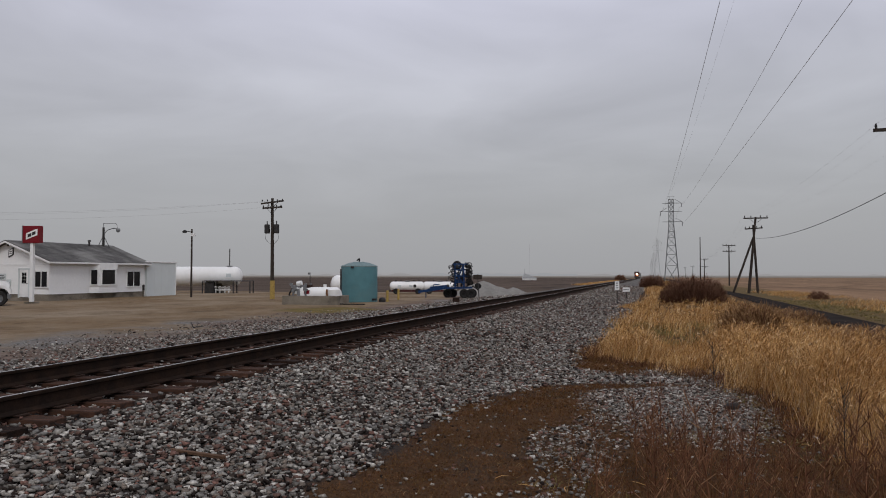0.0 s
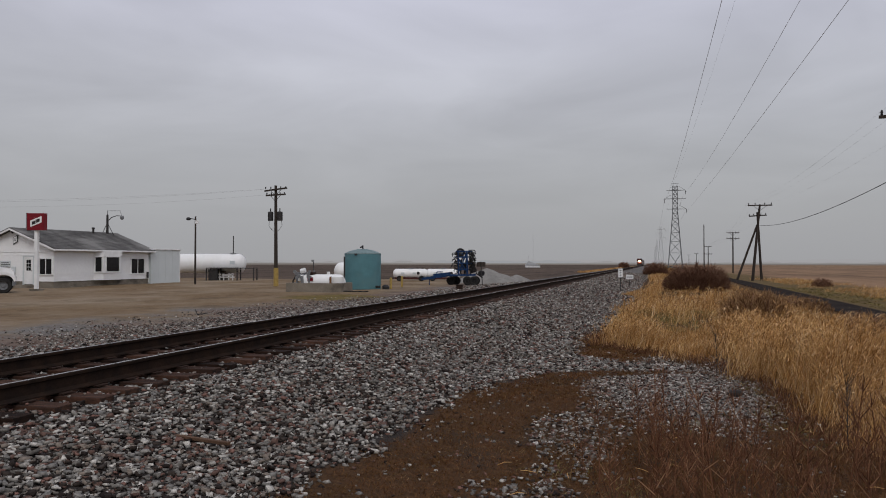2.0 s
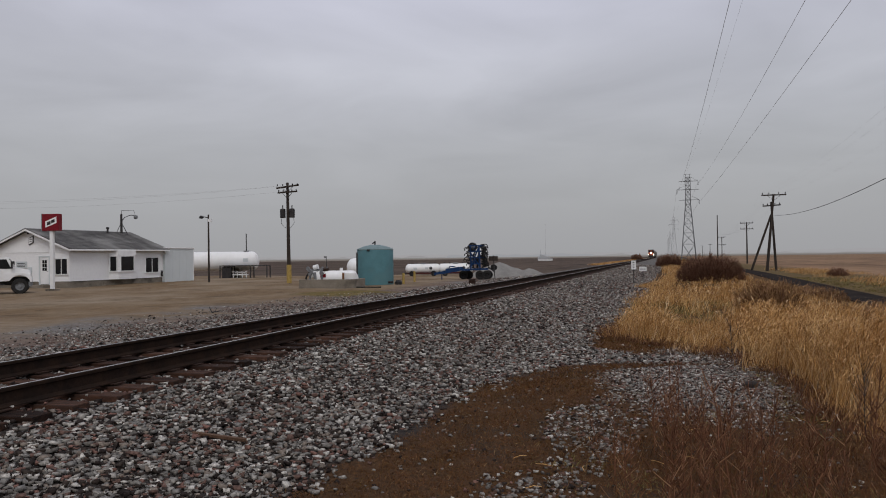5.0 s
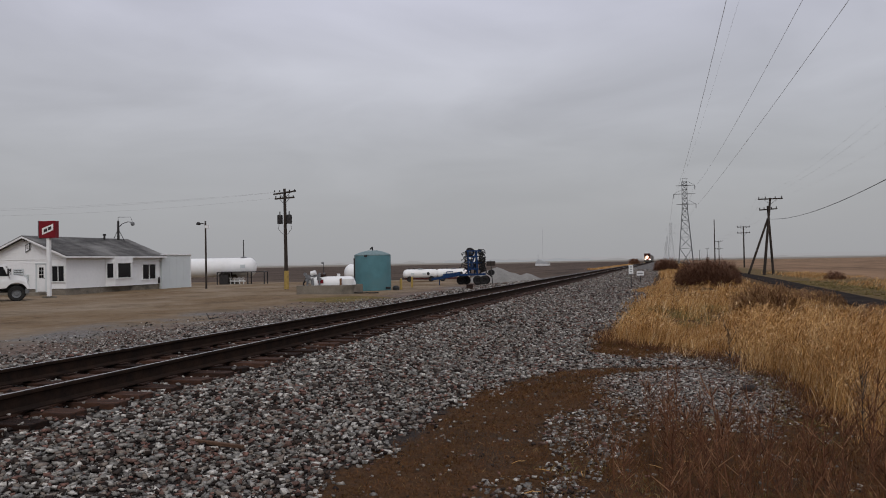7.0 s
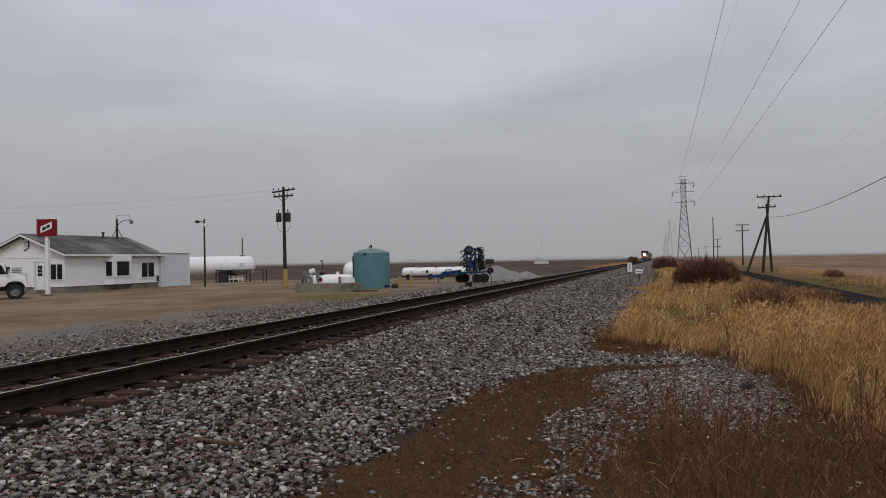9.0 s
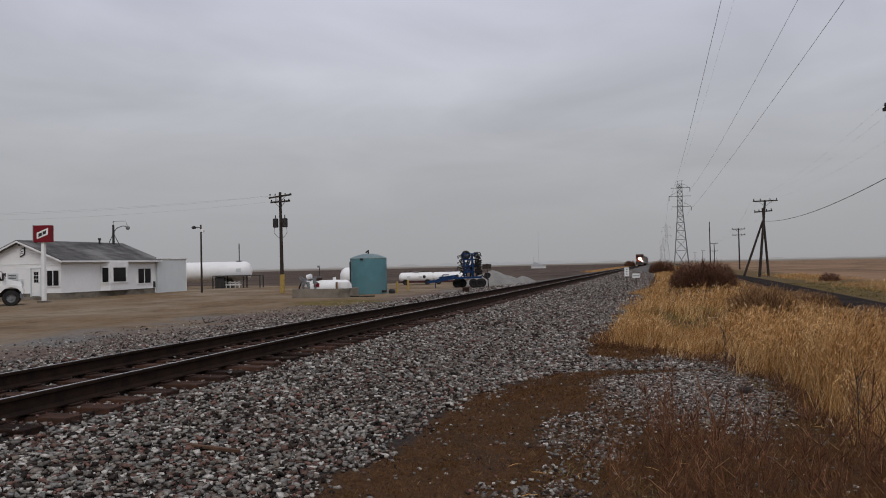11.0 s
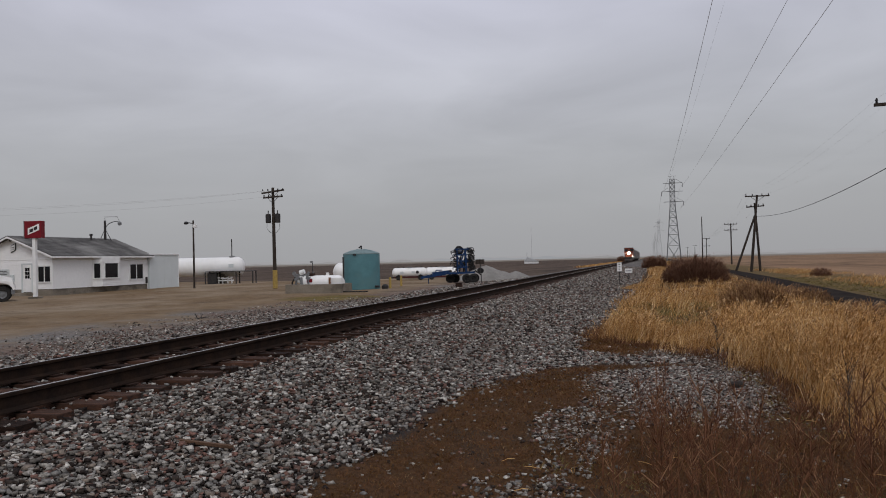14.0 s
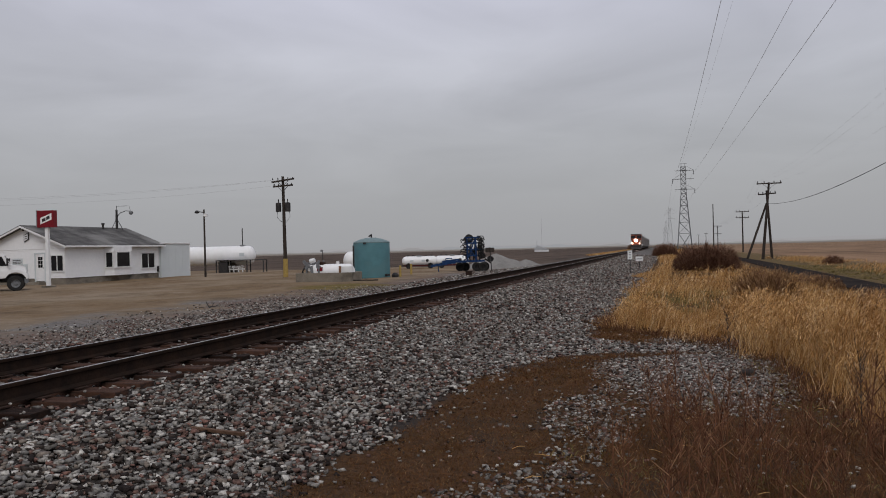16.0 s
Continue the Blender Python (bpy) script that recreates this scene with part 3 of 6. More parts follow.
def make_house():
    L, W, EAVE, RIDGE = 10.6, 7.0, 2.84, 4.2
    h = thing("office_building", -41.2, 45.1, 0, 0, "low white clapboard office with a grey shingle gable roof", "building")
    part("foundation", box(B(), -W + 0.03, -0.03, 0.03, L - 0.03, -0.2, 0.46), CONCRETE, h, "weathered concrete block foundation")
    part("core", box(B(), -W + 0.03, -0.03, 0.03, L - 0.03, 0.46, EAVE), SIDING, h)
    # lapped boards, each tilted out at its foot
    def boards(a0, a1, m, z0, z1, gable=False):
        bm = B()
        z, mid = z0, (a0 + a1) / 2
        while z < z1 - 0.02:
            s = max(0.0, (z - EAVE) / (RIDGE - EAVE)) if gable else 0.0
            lo, hi = a0 + (mid - a0) * s, a1 - (a1 - mid) * s
            t = min(z + 0.125, z1)
            s2 = max(0.0, (t - EAVE) / (RIDGE - EAVE)) if gable else 0.0
            lo2, hi2 = a0 + (mid - a0) * s2, a1 - (a1 - mid) * s2
            vs = [bm.verts.new(c) for c in ((lo, -0.022, z), (hi, -0.022, z), (hi2, -0.006, t), (lo2, -0.006, t), (lo, 0.03, z), (hi, 0.03, z), (hi2, 0.03, t), (lo2, 0.03, t))]
            for q in ((0, 1, 2, 3), (5, 4, 7, 6), (0, 4, 5, 1), (3, 2, 6, 7), (0, 3, 7, 4), (1, 5, 6, 2)):
                bm.faces.new([vs[k] for k in q])
            z += 0.125
        o = part("siding", bm, SIDING, h, "white lapped clapboards")
        o.matrix_basis = m
    boards(-W, 0, pose(0, 0, 0), 0.44, RIDGE, True)
    boards(-W, 0, pose(-W, L, 0, 0, 0, 180), 0.44, RIDGE, True)
    boards(0, L, pose(0, 0, 0, 0, 0, 90), 0.44, EAVE)
    boards(0, L, pose(-W, L, 0, 0, 0, -90), 0.44, EAVE)
    part("gable_band", box(B(), -W - 0.02, 0.02, -0.045, -0.02, EAVE - 0.28, EAVE - 0.24), WHITE, h)
    # roof slabs
    slope, o = (RIDGE - EAVE) / (W / 2), 0.45
    for side in (-1, 1):
        out = [(0, RIDGE + 0.02), (side * (W / 2 + o), EAVE - slope * o + 0.02), (side * (W / 2 + o), EAVE - slope * o + 0.14), (0, RIDGE + 0.15)]
        r = part("roof_slope", prism(B(), [(x - W / 2, z) for x, z in out], -0.42, L + 0.35), SHINGLE, h, "grey asphalt shingle roof")
        # courses of shingles as thin steps
        for k in range(13):
            bm = B()
            a, b = k / 13, (k + 1.15) / 13
            xa, xb = side * (W / 2 + o) * (1 - a), side * (W / 2 + o) * (1 - min(b, 1))
            za, zb = EAVE - slope * o + 0.14 + (RIDGE - EAVE + slope * o + 0.01) * a, EAVE - slope * o + 0.14 + (RIDGE - EAVE + slope * o + 0.01) * min(b, 1)
            prism(bm, [(xa - W / 2, za), (xa - W / 2, za + 0.022), (xb - W / 2, zb + 0.006), (xb - W / 2, zb - 0.004)], -0.43, L + 0.36)
            part("shingle_course", bm, SHINGLE, r)
        for y in (-0.46, L + 0.36):
            part("barge_board", prism(B(), [(x - W / 2, z - 0.06) for x, z in out], y, y + 0.035), WHITE, h, "white barge board")
        part("gutter", box(B(), side * (W / 2 + o) - W / 2 - 0.06, side * (W / 2 + o) - W / 2 + 0.06, -0.42, L + 0.35, EAVE - slope * o - 0.02, EAVE - slope * o + 0.1, 0.015), WHITE, h, "white eaves gutter")
    part("downpipe", rod(rod(B(), (0.38, L - 0.05, EAVE - 0.25), (0.06, L - 0.05, EAVE - 0.5), 0.04), (0.06, L - 0.05, EAVE - 0.5), (0.06, L - 0.05, 0.1), 0.04), WHITE, h, "white downpipe")
    # gable end: door and window
    d = part("door", box(B(), -2.54, -1.78, -0.045, -0.01, 0.24, 2.2, 0.008), WHITE, h, "white door with a small barred window")
    part("door_frame", box(box(box(B(), -2.66, -2.55, -0.07, 0, 0.2, 2.24), -1.77, -1.66, -0.07, 0, 0.2, 2.24), -2.66, -1.66, -0.07, 0, 2.21, 2.31), GREYBOX, d)
    for i in range(2):
        for k in range(3):
            part("door_pane", box(B(), -2.34 + i * 0.21, -2.16 + i * 0.21, -0.055, -0.03, 1.22 + k * 0.27, 1.46 + k * 0.27), GLASS, d)
    part("knob", rod(B(), (-1.87, -0.1, 1.2), (-1.87, -0.03, 1.2), 0.03), GALV, d)
    part("door_step", box(B(), -3.0, -1.5, -0.9, -0.01, -0.1, 0.2, 0.02), CONCRETE, h, "concrete door step")
    window(h, -0.66, -0.045, 0.97, 1.06, 1.1, pose(0, 0, 0))
    em = part("emblem", prism(B(), [(-3.53, 3.1), (-3.12, 3.3), (-3.12, 3.82), (-3.53, 3.62)], -0.09, -0.03), IRON, h, "small dark-edged white emblem board")
    part("emblem_field", prism(B(), [(-3.48, 3.18), (-3.17, 3.33), (-3.17, 3.74), (-3.48, 3.59)], -0.1, -0.085), WHITE, em)
    part("emblem_mark", box(box(B(), -3.42, -3.23, -0.108, -0.098, 3.36, 3.41), -3.42, -3.23, -0.108, -0.098, 3.48, 3.54), IRON, em)
    part("flood_light", rod(rod(B(), (-3.4, -0.05, 3.98), (-3.4, -0.3, 4.02), 0.02), (-3.33, -0.34, 3.96), (-3.45, -0.26, 4.06), 0.07), IRON, h, "small flood light over the emblem")
    nb = part("notice_board", box(B(), -4.72, -3.75, -0.07, -0.03, 1.45, 1.92), GREYBOX, h, "pale notice board with faded lines")
    for k in range(3):
        part("notice_line", box(B(), -4.6, -3.9 + 0.1 * (k % 2), -0.078, -0.069, 1.52 + 0.12 * k, 1.57 + 0.12 * k), IRON, nb)
    part("meter_box", box(B(), -3.6, -3.3, -0.16, -0.03, 1.0, 1.5, 0.02), GREYBOX, h, "grey meter box")
    # long side: boxed bay window and double window
    mz = pose(0, 0, 0, 0, 0, 90)
    plan = [(0.0, 4.0), (0.5, 4.5), (0.5, 6.5), (0.0, 7.0)]
    upright_plan = Matrix(((1, 0, 0, 0), (0, 0, 1, 0), (0, 1, 0, 0), (0, 0, 0, 1)))
    bay = part("bay", prism(B(), plan, 0.44, 2.62, upright_plan), SIDING, h, "three-sided bay clad in white boards")
    for k in range(17):
        z = 0.46 + 0.125 * k
        grown = [(0.0, 3.97), (0.52, 4.49), (0.52, 6.51), (0.0, 7.03)]
        part("bay_board", prism(B(), grown, z, z + 0.02, upright_plan), SIDING, bay)
    part("bay_roof", prism(B(), [(0.0, 3.94), (0.55, 4.47), (0.55, 6.53), (0.0, 7.06)], 2.3, 2.66, upright_plan), WHITE, bay, "plain white panel over the bay windows")
    part("bay_sill", prism(B(), [(0.0, 3.92), (0.57, 4.46), (0.57, 6.54), (0.0, 7.08)], 0.98, 1.04, upright_plan), WHITE, bay)
    window(h, 0.285, 4.215, 1.1, 0.46, 1.12, pose(0, 0, 0, 0, 0, 45), 0, "narrow dark window in the side of the bay")
    window(h, 0.535, 5.5, 1.1, 1.5, 1.12, mz, 0, "wide dark window in the white bay")
    part("utility_meter", box(B(), 0.02, 0.14, L - 0.28, L - 0.12, 0.5, 1.0, 0.02), IRON, h, "small dark meter on the corner")
    window(h, 0.045, 9.15, 0.9, 1.65, 1.2, mz)
    v = part("vent_pipe", rod(B(), (-3.1, 7.65, 3.95), (-3.1, 7.65, 4.62), 0.08), IRON, h, "black roof vent pipe")
    part("vent_cap", rod(B(), (-3.1, 7.65, 4.54), (-3.1, 7.65, 4.68), 0.13), IRON, v)
    # lamp mast at the far ridge
    m = part("roof_mast", rod(B(), (-0.9, 6.4, 3.8), (-0.9, 6.4, 5.6), 0.11, 0.09), IRON, h, "dark stub mast on the roof")
    for dx, dy in ((-0.6, 0), (0.55, 0.1), (0.1, 0.7)):
        part("mast_brace", rod(B(), (-0.9 + dx, 6.4 + dy, 3.85), (-0.9, 6.4, 4.9), 0.025), IRON, m)
    bm = B()
    pts = [(-0.9, 6.4, 5.0), (-0.5, 6.4, 5.35), (0.0, 6.45, 5.5), (0.45, 6.5, 5.45)]
    for a, b in zip(pts, pts[1:]):
        rod(bm, a, b, 0.03)
    rod(bm, (-0.9, 6.4, 5.55), (-0.9, 6.4, 5.95), 0.02)
    rod(bm, (-0.9, 6.4, 5.92), (0.35, 6.4, 5.9), 0.015)
    rod(bm, (0.35, 6.4, 5.9), (0.45, 6.5, 5.45), 0.012)
    part("lamp_arm", bm, IRON, m)
    part("lamp_head", lathe(B(), [(0.0, 5.5), (0.12, 5.47), (0.17, 5.36), (0.14, 5.2), (0.0, 5.14)], 16, pose(0.47, 6.5, 0)), GALV, m, "hanging yard lamp head")
    m.matrix_basis = pose(-2.3, 3.05, 0.25)
    return h


make_house()

def make_shed():
    s = thing("storage_shed", -44.0, 55.78, 0, 0, "pale grey flat-roofed steel shed against the office", "shed")
    part("wall_panel", box(B(), 0, 3.0, 0, 4.1, -0.1, 2.88), GREYBOX, s, "pale flat steel wall panels")
    for k in range(3):
        part("seam", box(B(), 3.0, 3.008, 1.0 + k, 1.02 + k, 0, 2.86), GREYBOX, s)
    part("roof_edge", box(B(), -0.08, 3.08, -0.1, 4.16, 2.88, 2.98, 0.02), WHITE, s, "flat white roof edge")
    part("corner_trim", box(B(), 2.96, 3.02, 4.05, 4.12, 0, 2.88), WHITE, s)


make_shed()

def make_sign():
    s = thing("roadside_sign", -38.82, 41.0, 0, 8, "red square sign with a white emblem on a white post", "sign")
    part("post", box(B(), -0.11, 0.11, -0.11, 0.11, -0.1, 3.95, 0.02), WHITE, s, "white square steel post")
    part("post_foot", box(B(), -0.32, 0.34, -0.3, 0.3, -0.05, 0.09, 0.02), CONCRETE, s)
    p = part("sign_box", box(B(), -0.6, 0.6, -0.2, 0.2, 3.92, 5.04, 0.03), RED, s, "red sign box")
    part("sign_frame", box(B(), -0.62, -0.575, -0.215, 0.215, 3.9, 5.06), GALV, p)
    part("emblem", prism(B(), [(-0.33, 4.13), (0.47, 4.43), (0.47, 4.85), (-0.33, 4.55)], -0.216, -0.196), WHITE, p, "white slanted emblem field")
    for a, b, z in ((-0.2, 0.05, 4.27), (0.1, 0.34, 4.40)):
        part("emblem_mark", prism(B(), [(a, z), (b, z + 0.09), (b, z + 0.30), (a, z + 0.21)], -0.228, -0.212), IRON, p, "dark slanted block on the emblem")


make_sign()

def wheel(parent, m, r, w, rim_mat=GALV):
    t = part("wheel", lathe(B(), [(r * 0.55, -w / 2), (r * 0.9, -w / 2), (r, -w * 0.3), (r, w * 0.3), (r * 0.9, w / 2), (r * 0.55, w / 2), (r * 0.5, 0), (r * 0.55, -w / 2)], 24), RUBBER, parent, "black rubber tyre", smooth=True)
    t.matrix_basis = m
    part("rim", lathe(B(), [(0, -w * 0.3), (r * 0.2, -w * 0.3), (r * 0.25, -w * 0.12), (r * 0.48, -w * 0.18), (r * 0.56, -w * 0.42), (r * 0.56, w * 0.42), (r * 0.48, w * 0.18), (r * 0.25, w * 0.12), (r * 0.2, w * 0.3), (0, w * 0.3)], 20), rim_mat, t)
    return t


def make_truck():
    """Local x runs forward, y to its left."""
    t = thing("delivery_truck", -37.83, 37.43, 0, 43, "white work truck with a dark chassis parked by the office", "truck")
    side = pose(0, 0, 0, 90, 0, 0)
    for x, y in ((0, -0.95), (0, 0.95), (-3.9, -0.95), (-3.9, 0.95)):
        wheel(t, pose(x, y, 0.44) @ side, 0.47, 0.28, GALV)
    part("chassis", box(B(), -5.0, 0.55, -0.45, 0.45, 0.5, 0.75, 0.02), IRON, t)
    hood = [(-0.4, 1.0), (0.46, 1.0), (0.5, 0.78), (0.56, 0.8), (0.56, 1.2), (0.5, 1.36), (0.36, 1.43), (0.0, 1.5), (-0.4, 1.58)]
    part("hood", prism(B(), hood, -0.8, 0.8), WHITE, t, "sloping white hood")
    for y0, y1 in ((-1.1, -0.72), (0.72, 1.1)):
        arch = [(-0.74, 0.8)] + [(0.6 * math.cos(a), 0.5 + 0.6 * math.sin(a)) for a in np.linspace(math.pi * 0.85, 0.3, 11)] + [(0.66, 0.72), (0.64, 0.95), (0.5, 1.14), (0.28, 1.24), (-0.4, 1.28), (-0.74, 1.18)]
        part("fender", prism(B(), arch, y0, y1), WHITE, t, "white front fender")
    part("wheel_well", box(B(), -0.7, 0.5, -0.7, 0.7, 0.6, 1.0), IRON, t, "dark wheel well")
    cab = [(-2.0, 0.75), (-0.6, 0.75), (-0.32, 1.1), (-0.3, 1.55), (-0.58, 2.12), (-0.75, 2.2), (-1.9, 2.2), (-2.0, 2.1)]
    c = part("cab", prism(B(), cab, -1.0, 1.0), WHITE, t, "white crew cab")
    for y0, y1 in ((-1.012, -0.99), (0.99, 1.012)):
        part("side_window", prism(B(), [(-1.62, 1.5), (-0.44, 1.5), (-0.70, 2.06), (-1.62, 2.06)], y0, y1), GLASS, c)
        part("door_seam", box(B(), -1.93, -1.9, y0, y1, 0.8, 2.1), IRON, c)
        part("door_handle", box(B(), -1.8, -1.66, y0 - 0.01, y1 + 0.01, 1.3, 1.34), IRON, c)
        part("step", box(B(), -1.9, -0.8, y0 * 1.02 - 0.05, y1 * 1.02 + 0.05, 0.52, 0.6), IRON, c)
    part("windscreen", prism(B(), [(-0.33, 1.6), (-0.30, 1.6), (-0.56, 2.1), (-0.6, 2.1)], -0.86, 0.86), GLASS, c)
    for y in (-1.2, 1.2):
        m = part("mirror", box(B(), -0.46, -0.36, y - 0.1, y + 0.1, 1.5, 1.95, 0.03), IRON, c, "black tall side mirror")
        part("mirror_arm", rod(B(), (-0.4, y, 1.72), (-0.4, y * 0.8, 1.72), 0.02), IRON, m)
    part("bumper", box(B(), 0.46, 0.62, -1.05, 1.05, 0.42, 0.72, 0.04), GALV, t, "grey steel bumper")
    part("grille", box(B(), 0.50, 0.55, -0.5, 0.5, 0.8, 1.2), IRON, t)
    for y in (-0.72, 0.72):
        part("headlight", box(B(), 0.46, 0.55, y - 0.14, y + 0.14, 0.86, 1.08, 0.03), GALV, t)
    part("marker_light", box(B(), -1.2, -1.1, -0.5, 0.5, 2.2, 2.26), YELLOW, c)
    part("service_body", box(B(), -5.1, -2.1, -1.05, 1.05, 0.78, 1.9, 0.04), WHITE, t, "white service body")


make_truck()

def hull(length, r, seg=32):
    """Horizontal tank along x with dished ends, centred."""
    h, prof = length / 2, []
    for a in np.linspace(0, math.pi / 2, 9):
        prof.append((r * math.sin(a), -h + r * 0.75 * (1 - math.cos(a))))
    for a in np.linspace(math.pi / 2, math.pi, 9):
        prof.append((r * math.sin(a) if a < math.pi - 1e-6 else 0.0, h - r * 0.75 * (1 + math.cos(a))))
    return lathe(B(), prof, seg, pose(0, 0, 0, 0, 90, 0))


def make_big_tank():
    t = thing("propane_tank", -45.6, 68.4, 0, 16, "long white horizontal gas storage tank on steel saddles", "tank")
    b = part("shell", hull(12.0, 0.97), TANKWHITE, t, "white dished steel shell", smooth=True)
    b.matrix_basis = pose(-0.3, 0, 1.68)
    for x in (-4.6, 3.6):
        part("saddle", box(B(), x - 0.2, x + 0.2, -0.8, 0.8, -0.05, 0.95), CONCRETE, t, "concrete saddle")
    part("vent_stack", rod(B(), (4.4, 0, 2.6), (4.4, 0, 4.5), 0.05), IRON, t, "thin vent stack")
    part("relief_valve", rod(B(), (4.4, 0, 2.55), (4.4, 0, 2.75), 0.3), GALV, t)
    part("name_plate", box(B(), 4.3, 4.8, -0.99, -0.93, 1.6, 1.95), GREYBOX, t)
    p = part("platform", box(B(), 2.3, 7.1, -2.4, -0.9, 1.18, 1.25), IRON, t, "dark steel loading platform")
    for x in (2.35, 3.4, 5.4, 7.05):
        for y in (-2.35, -0.95):
            part("platform_leg", box(B(), x - 0.05, x + 0.05, y - 0.05, y + 0.05, -0.05, 1.16), IRON, p)
    part("pump_cabinet", box(B(), 2.5, 3.3, -2.2, -1.2, -0.05, 1.1, 0.03), IRON, p, "dark pump cabinet under the platform")
    bm = B()
    for x0, x1, z in ((3.4, 5.0, 0.3), (3.7, 4.8, 0.52)):
        rod(bm, (x0, -1.7, z), (x1, -1.7, z), 0.07)
    for x in (3.5, 3.9, 4.4, 4.8):
        rod(bm, (x, -1.7, 0.0), (x, -1.7, 0.66), 0.05)
        rod(bm, (x - 0.11, -1.75, 0.6), (x + 0.11, -1.75, 0.6), 0.07)
    part("pipework", bm, WHITE, t, "white pump pipes and valves")


make_big_tank()

def make_yard_lamp():
    t = thing("yard_light_pole", -36.2, 55.0, 0, 0, "slim dark wooden pole with a small yard light", "lamp pole")
    part("pole", rod(B(), (0, 0, -0.3), (0, 0, 5.6), 0.09, 0.065), POLEWOOD, t)
    part("lamp_arm", rod(B(), (0, 0, 5.35), (-0.55, -0.1, 5.45), 0.035), IRON, t)
    part("lamp_head", lathe(B(), [(0, 0.12), (0.1, 0.1), (0.2, -0.02), (0.16, -0.12), (0, -0.15)], 14, pose(-0.6, -0.1, 5.42)), IRON, t, "dark lamp head")
    part("photo_box", box(B(), 0.02, 0.3, -0.12, 0.1, 5.0, 5.25, 0.02), WHITE, t)


make_yard_lamp()

def insulators(bm, pts, h=0.16):
    for p in pts:
        lathe(bm, [(0.02, 0), (0.055, 0.03), (0.03, 0.06), (0.055, 0.09), (0.03, h), (0, h)], 8, Matrix.Translation(p))
    return bm


def make_service_pole():
    t = thing("service_pole", -27.6, 52.6, 0, 0, "wooden utility pole with two crossarms, transformers and a yellow base", "utility pole")
    part("pole", rod(B(), (0, 0, -0.3), (-0.05, 0, 7.7), 0.155, 0.1, 12), POLEWOOD, t, "dark weathered pole")
    part("base_guard", rod(B(), (0, 0, 0), (0, 0, 1.4), 0.19, 0.185, 14), YELLOW, t, "yellow painted pole guard")
    for z, w, tilt in ((7.42, 0.98, 0.14), (6.0, 0.85, 0.05)):
        z = z if z > 7 else 6.98
        part("crossarm", bar(B(), (-w * 0.92, -0.18, z - tilt), (w * 0.96, -0.1, z + tilt * 0.4), 0.1, 0.12), POLEWOOD, t)
        for s in (-1, 1):
            part("arm_brace", bar(B(), (s * w * 0.5, -0.16, z - 0.05), (0, -0.14, z - 0.5), 0.03), IRON, t)
        for k in (-0.85, -0.4, 0.45, 0.88):
            part("insulator", insulators(B(), [(w * k, -0.14, z + 0.02)]), IRON, t)
    for x in (-0.42, 0.36):
        tr = part("transformer", lathe(B(), [(0, 5.0), (0.2, 5.0), (0.21, 5.05), (0.21, 5.62), (0.19, 5.68), (0, 5.72)], 18, pose(x, -0.1, 0)), IRON, t, "dark transformer can")
        part("bushing", rod(B(), (x, -0.1, 5.7), (x, -0.1, 5.95), 0.04), IRON, tr)
    bm = B()
    for s in (-1, 1):
        pts = [(s * 0.5, -0.12, 5.0), (s * 0.55, -0.12, 4.6), (s * 0.3, -0.1, 4.3), (s * 0.05, 0, 4.15)]
        for a, b in zip(pts, pts[1:]):
            rod(bm, a, b, 0.014, None, 6)
    part("drop_wire", bm, CABLE, t)


make_service_pole()

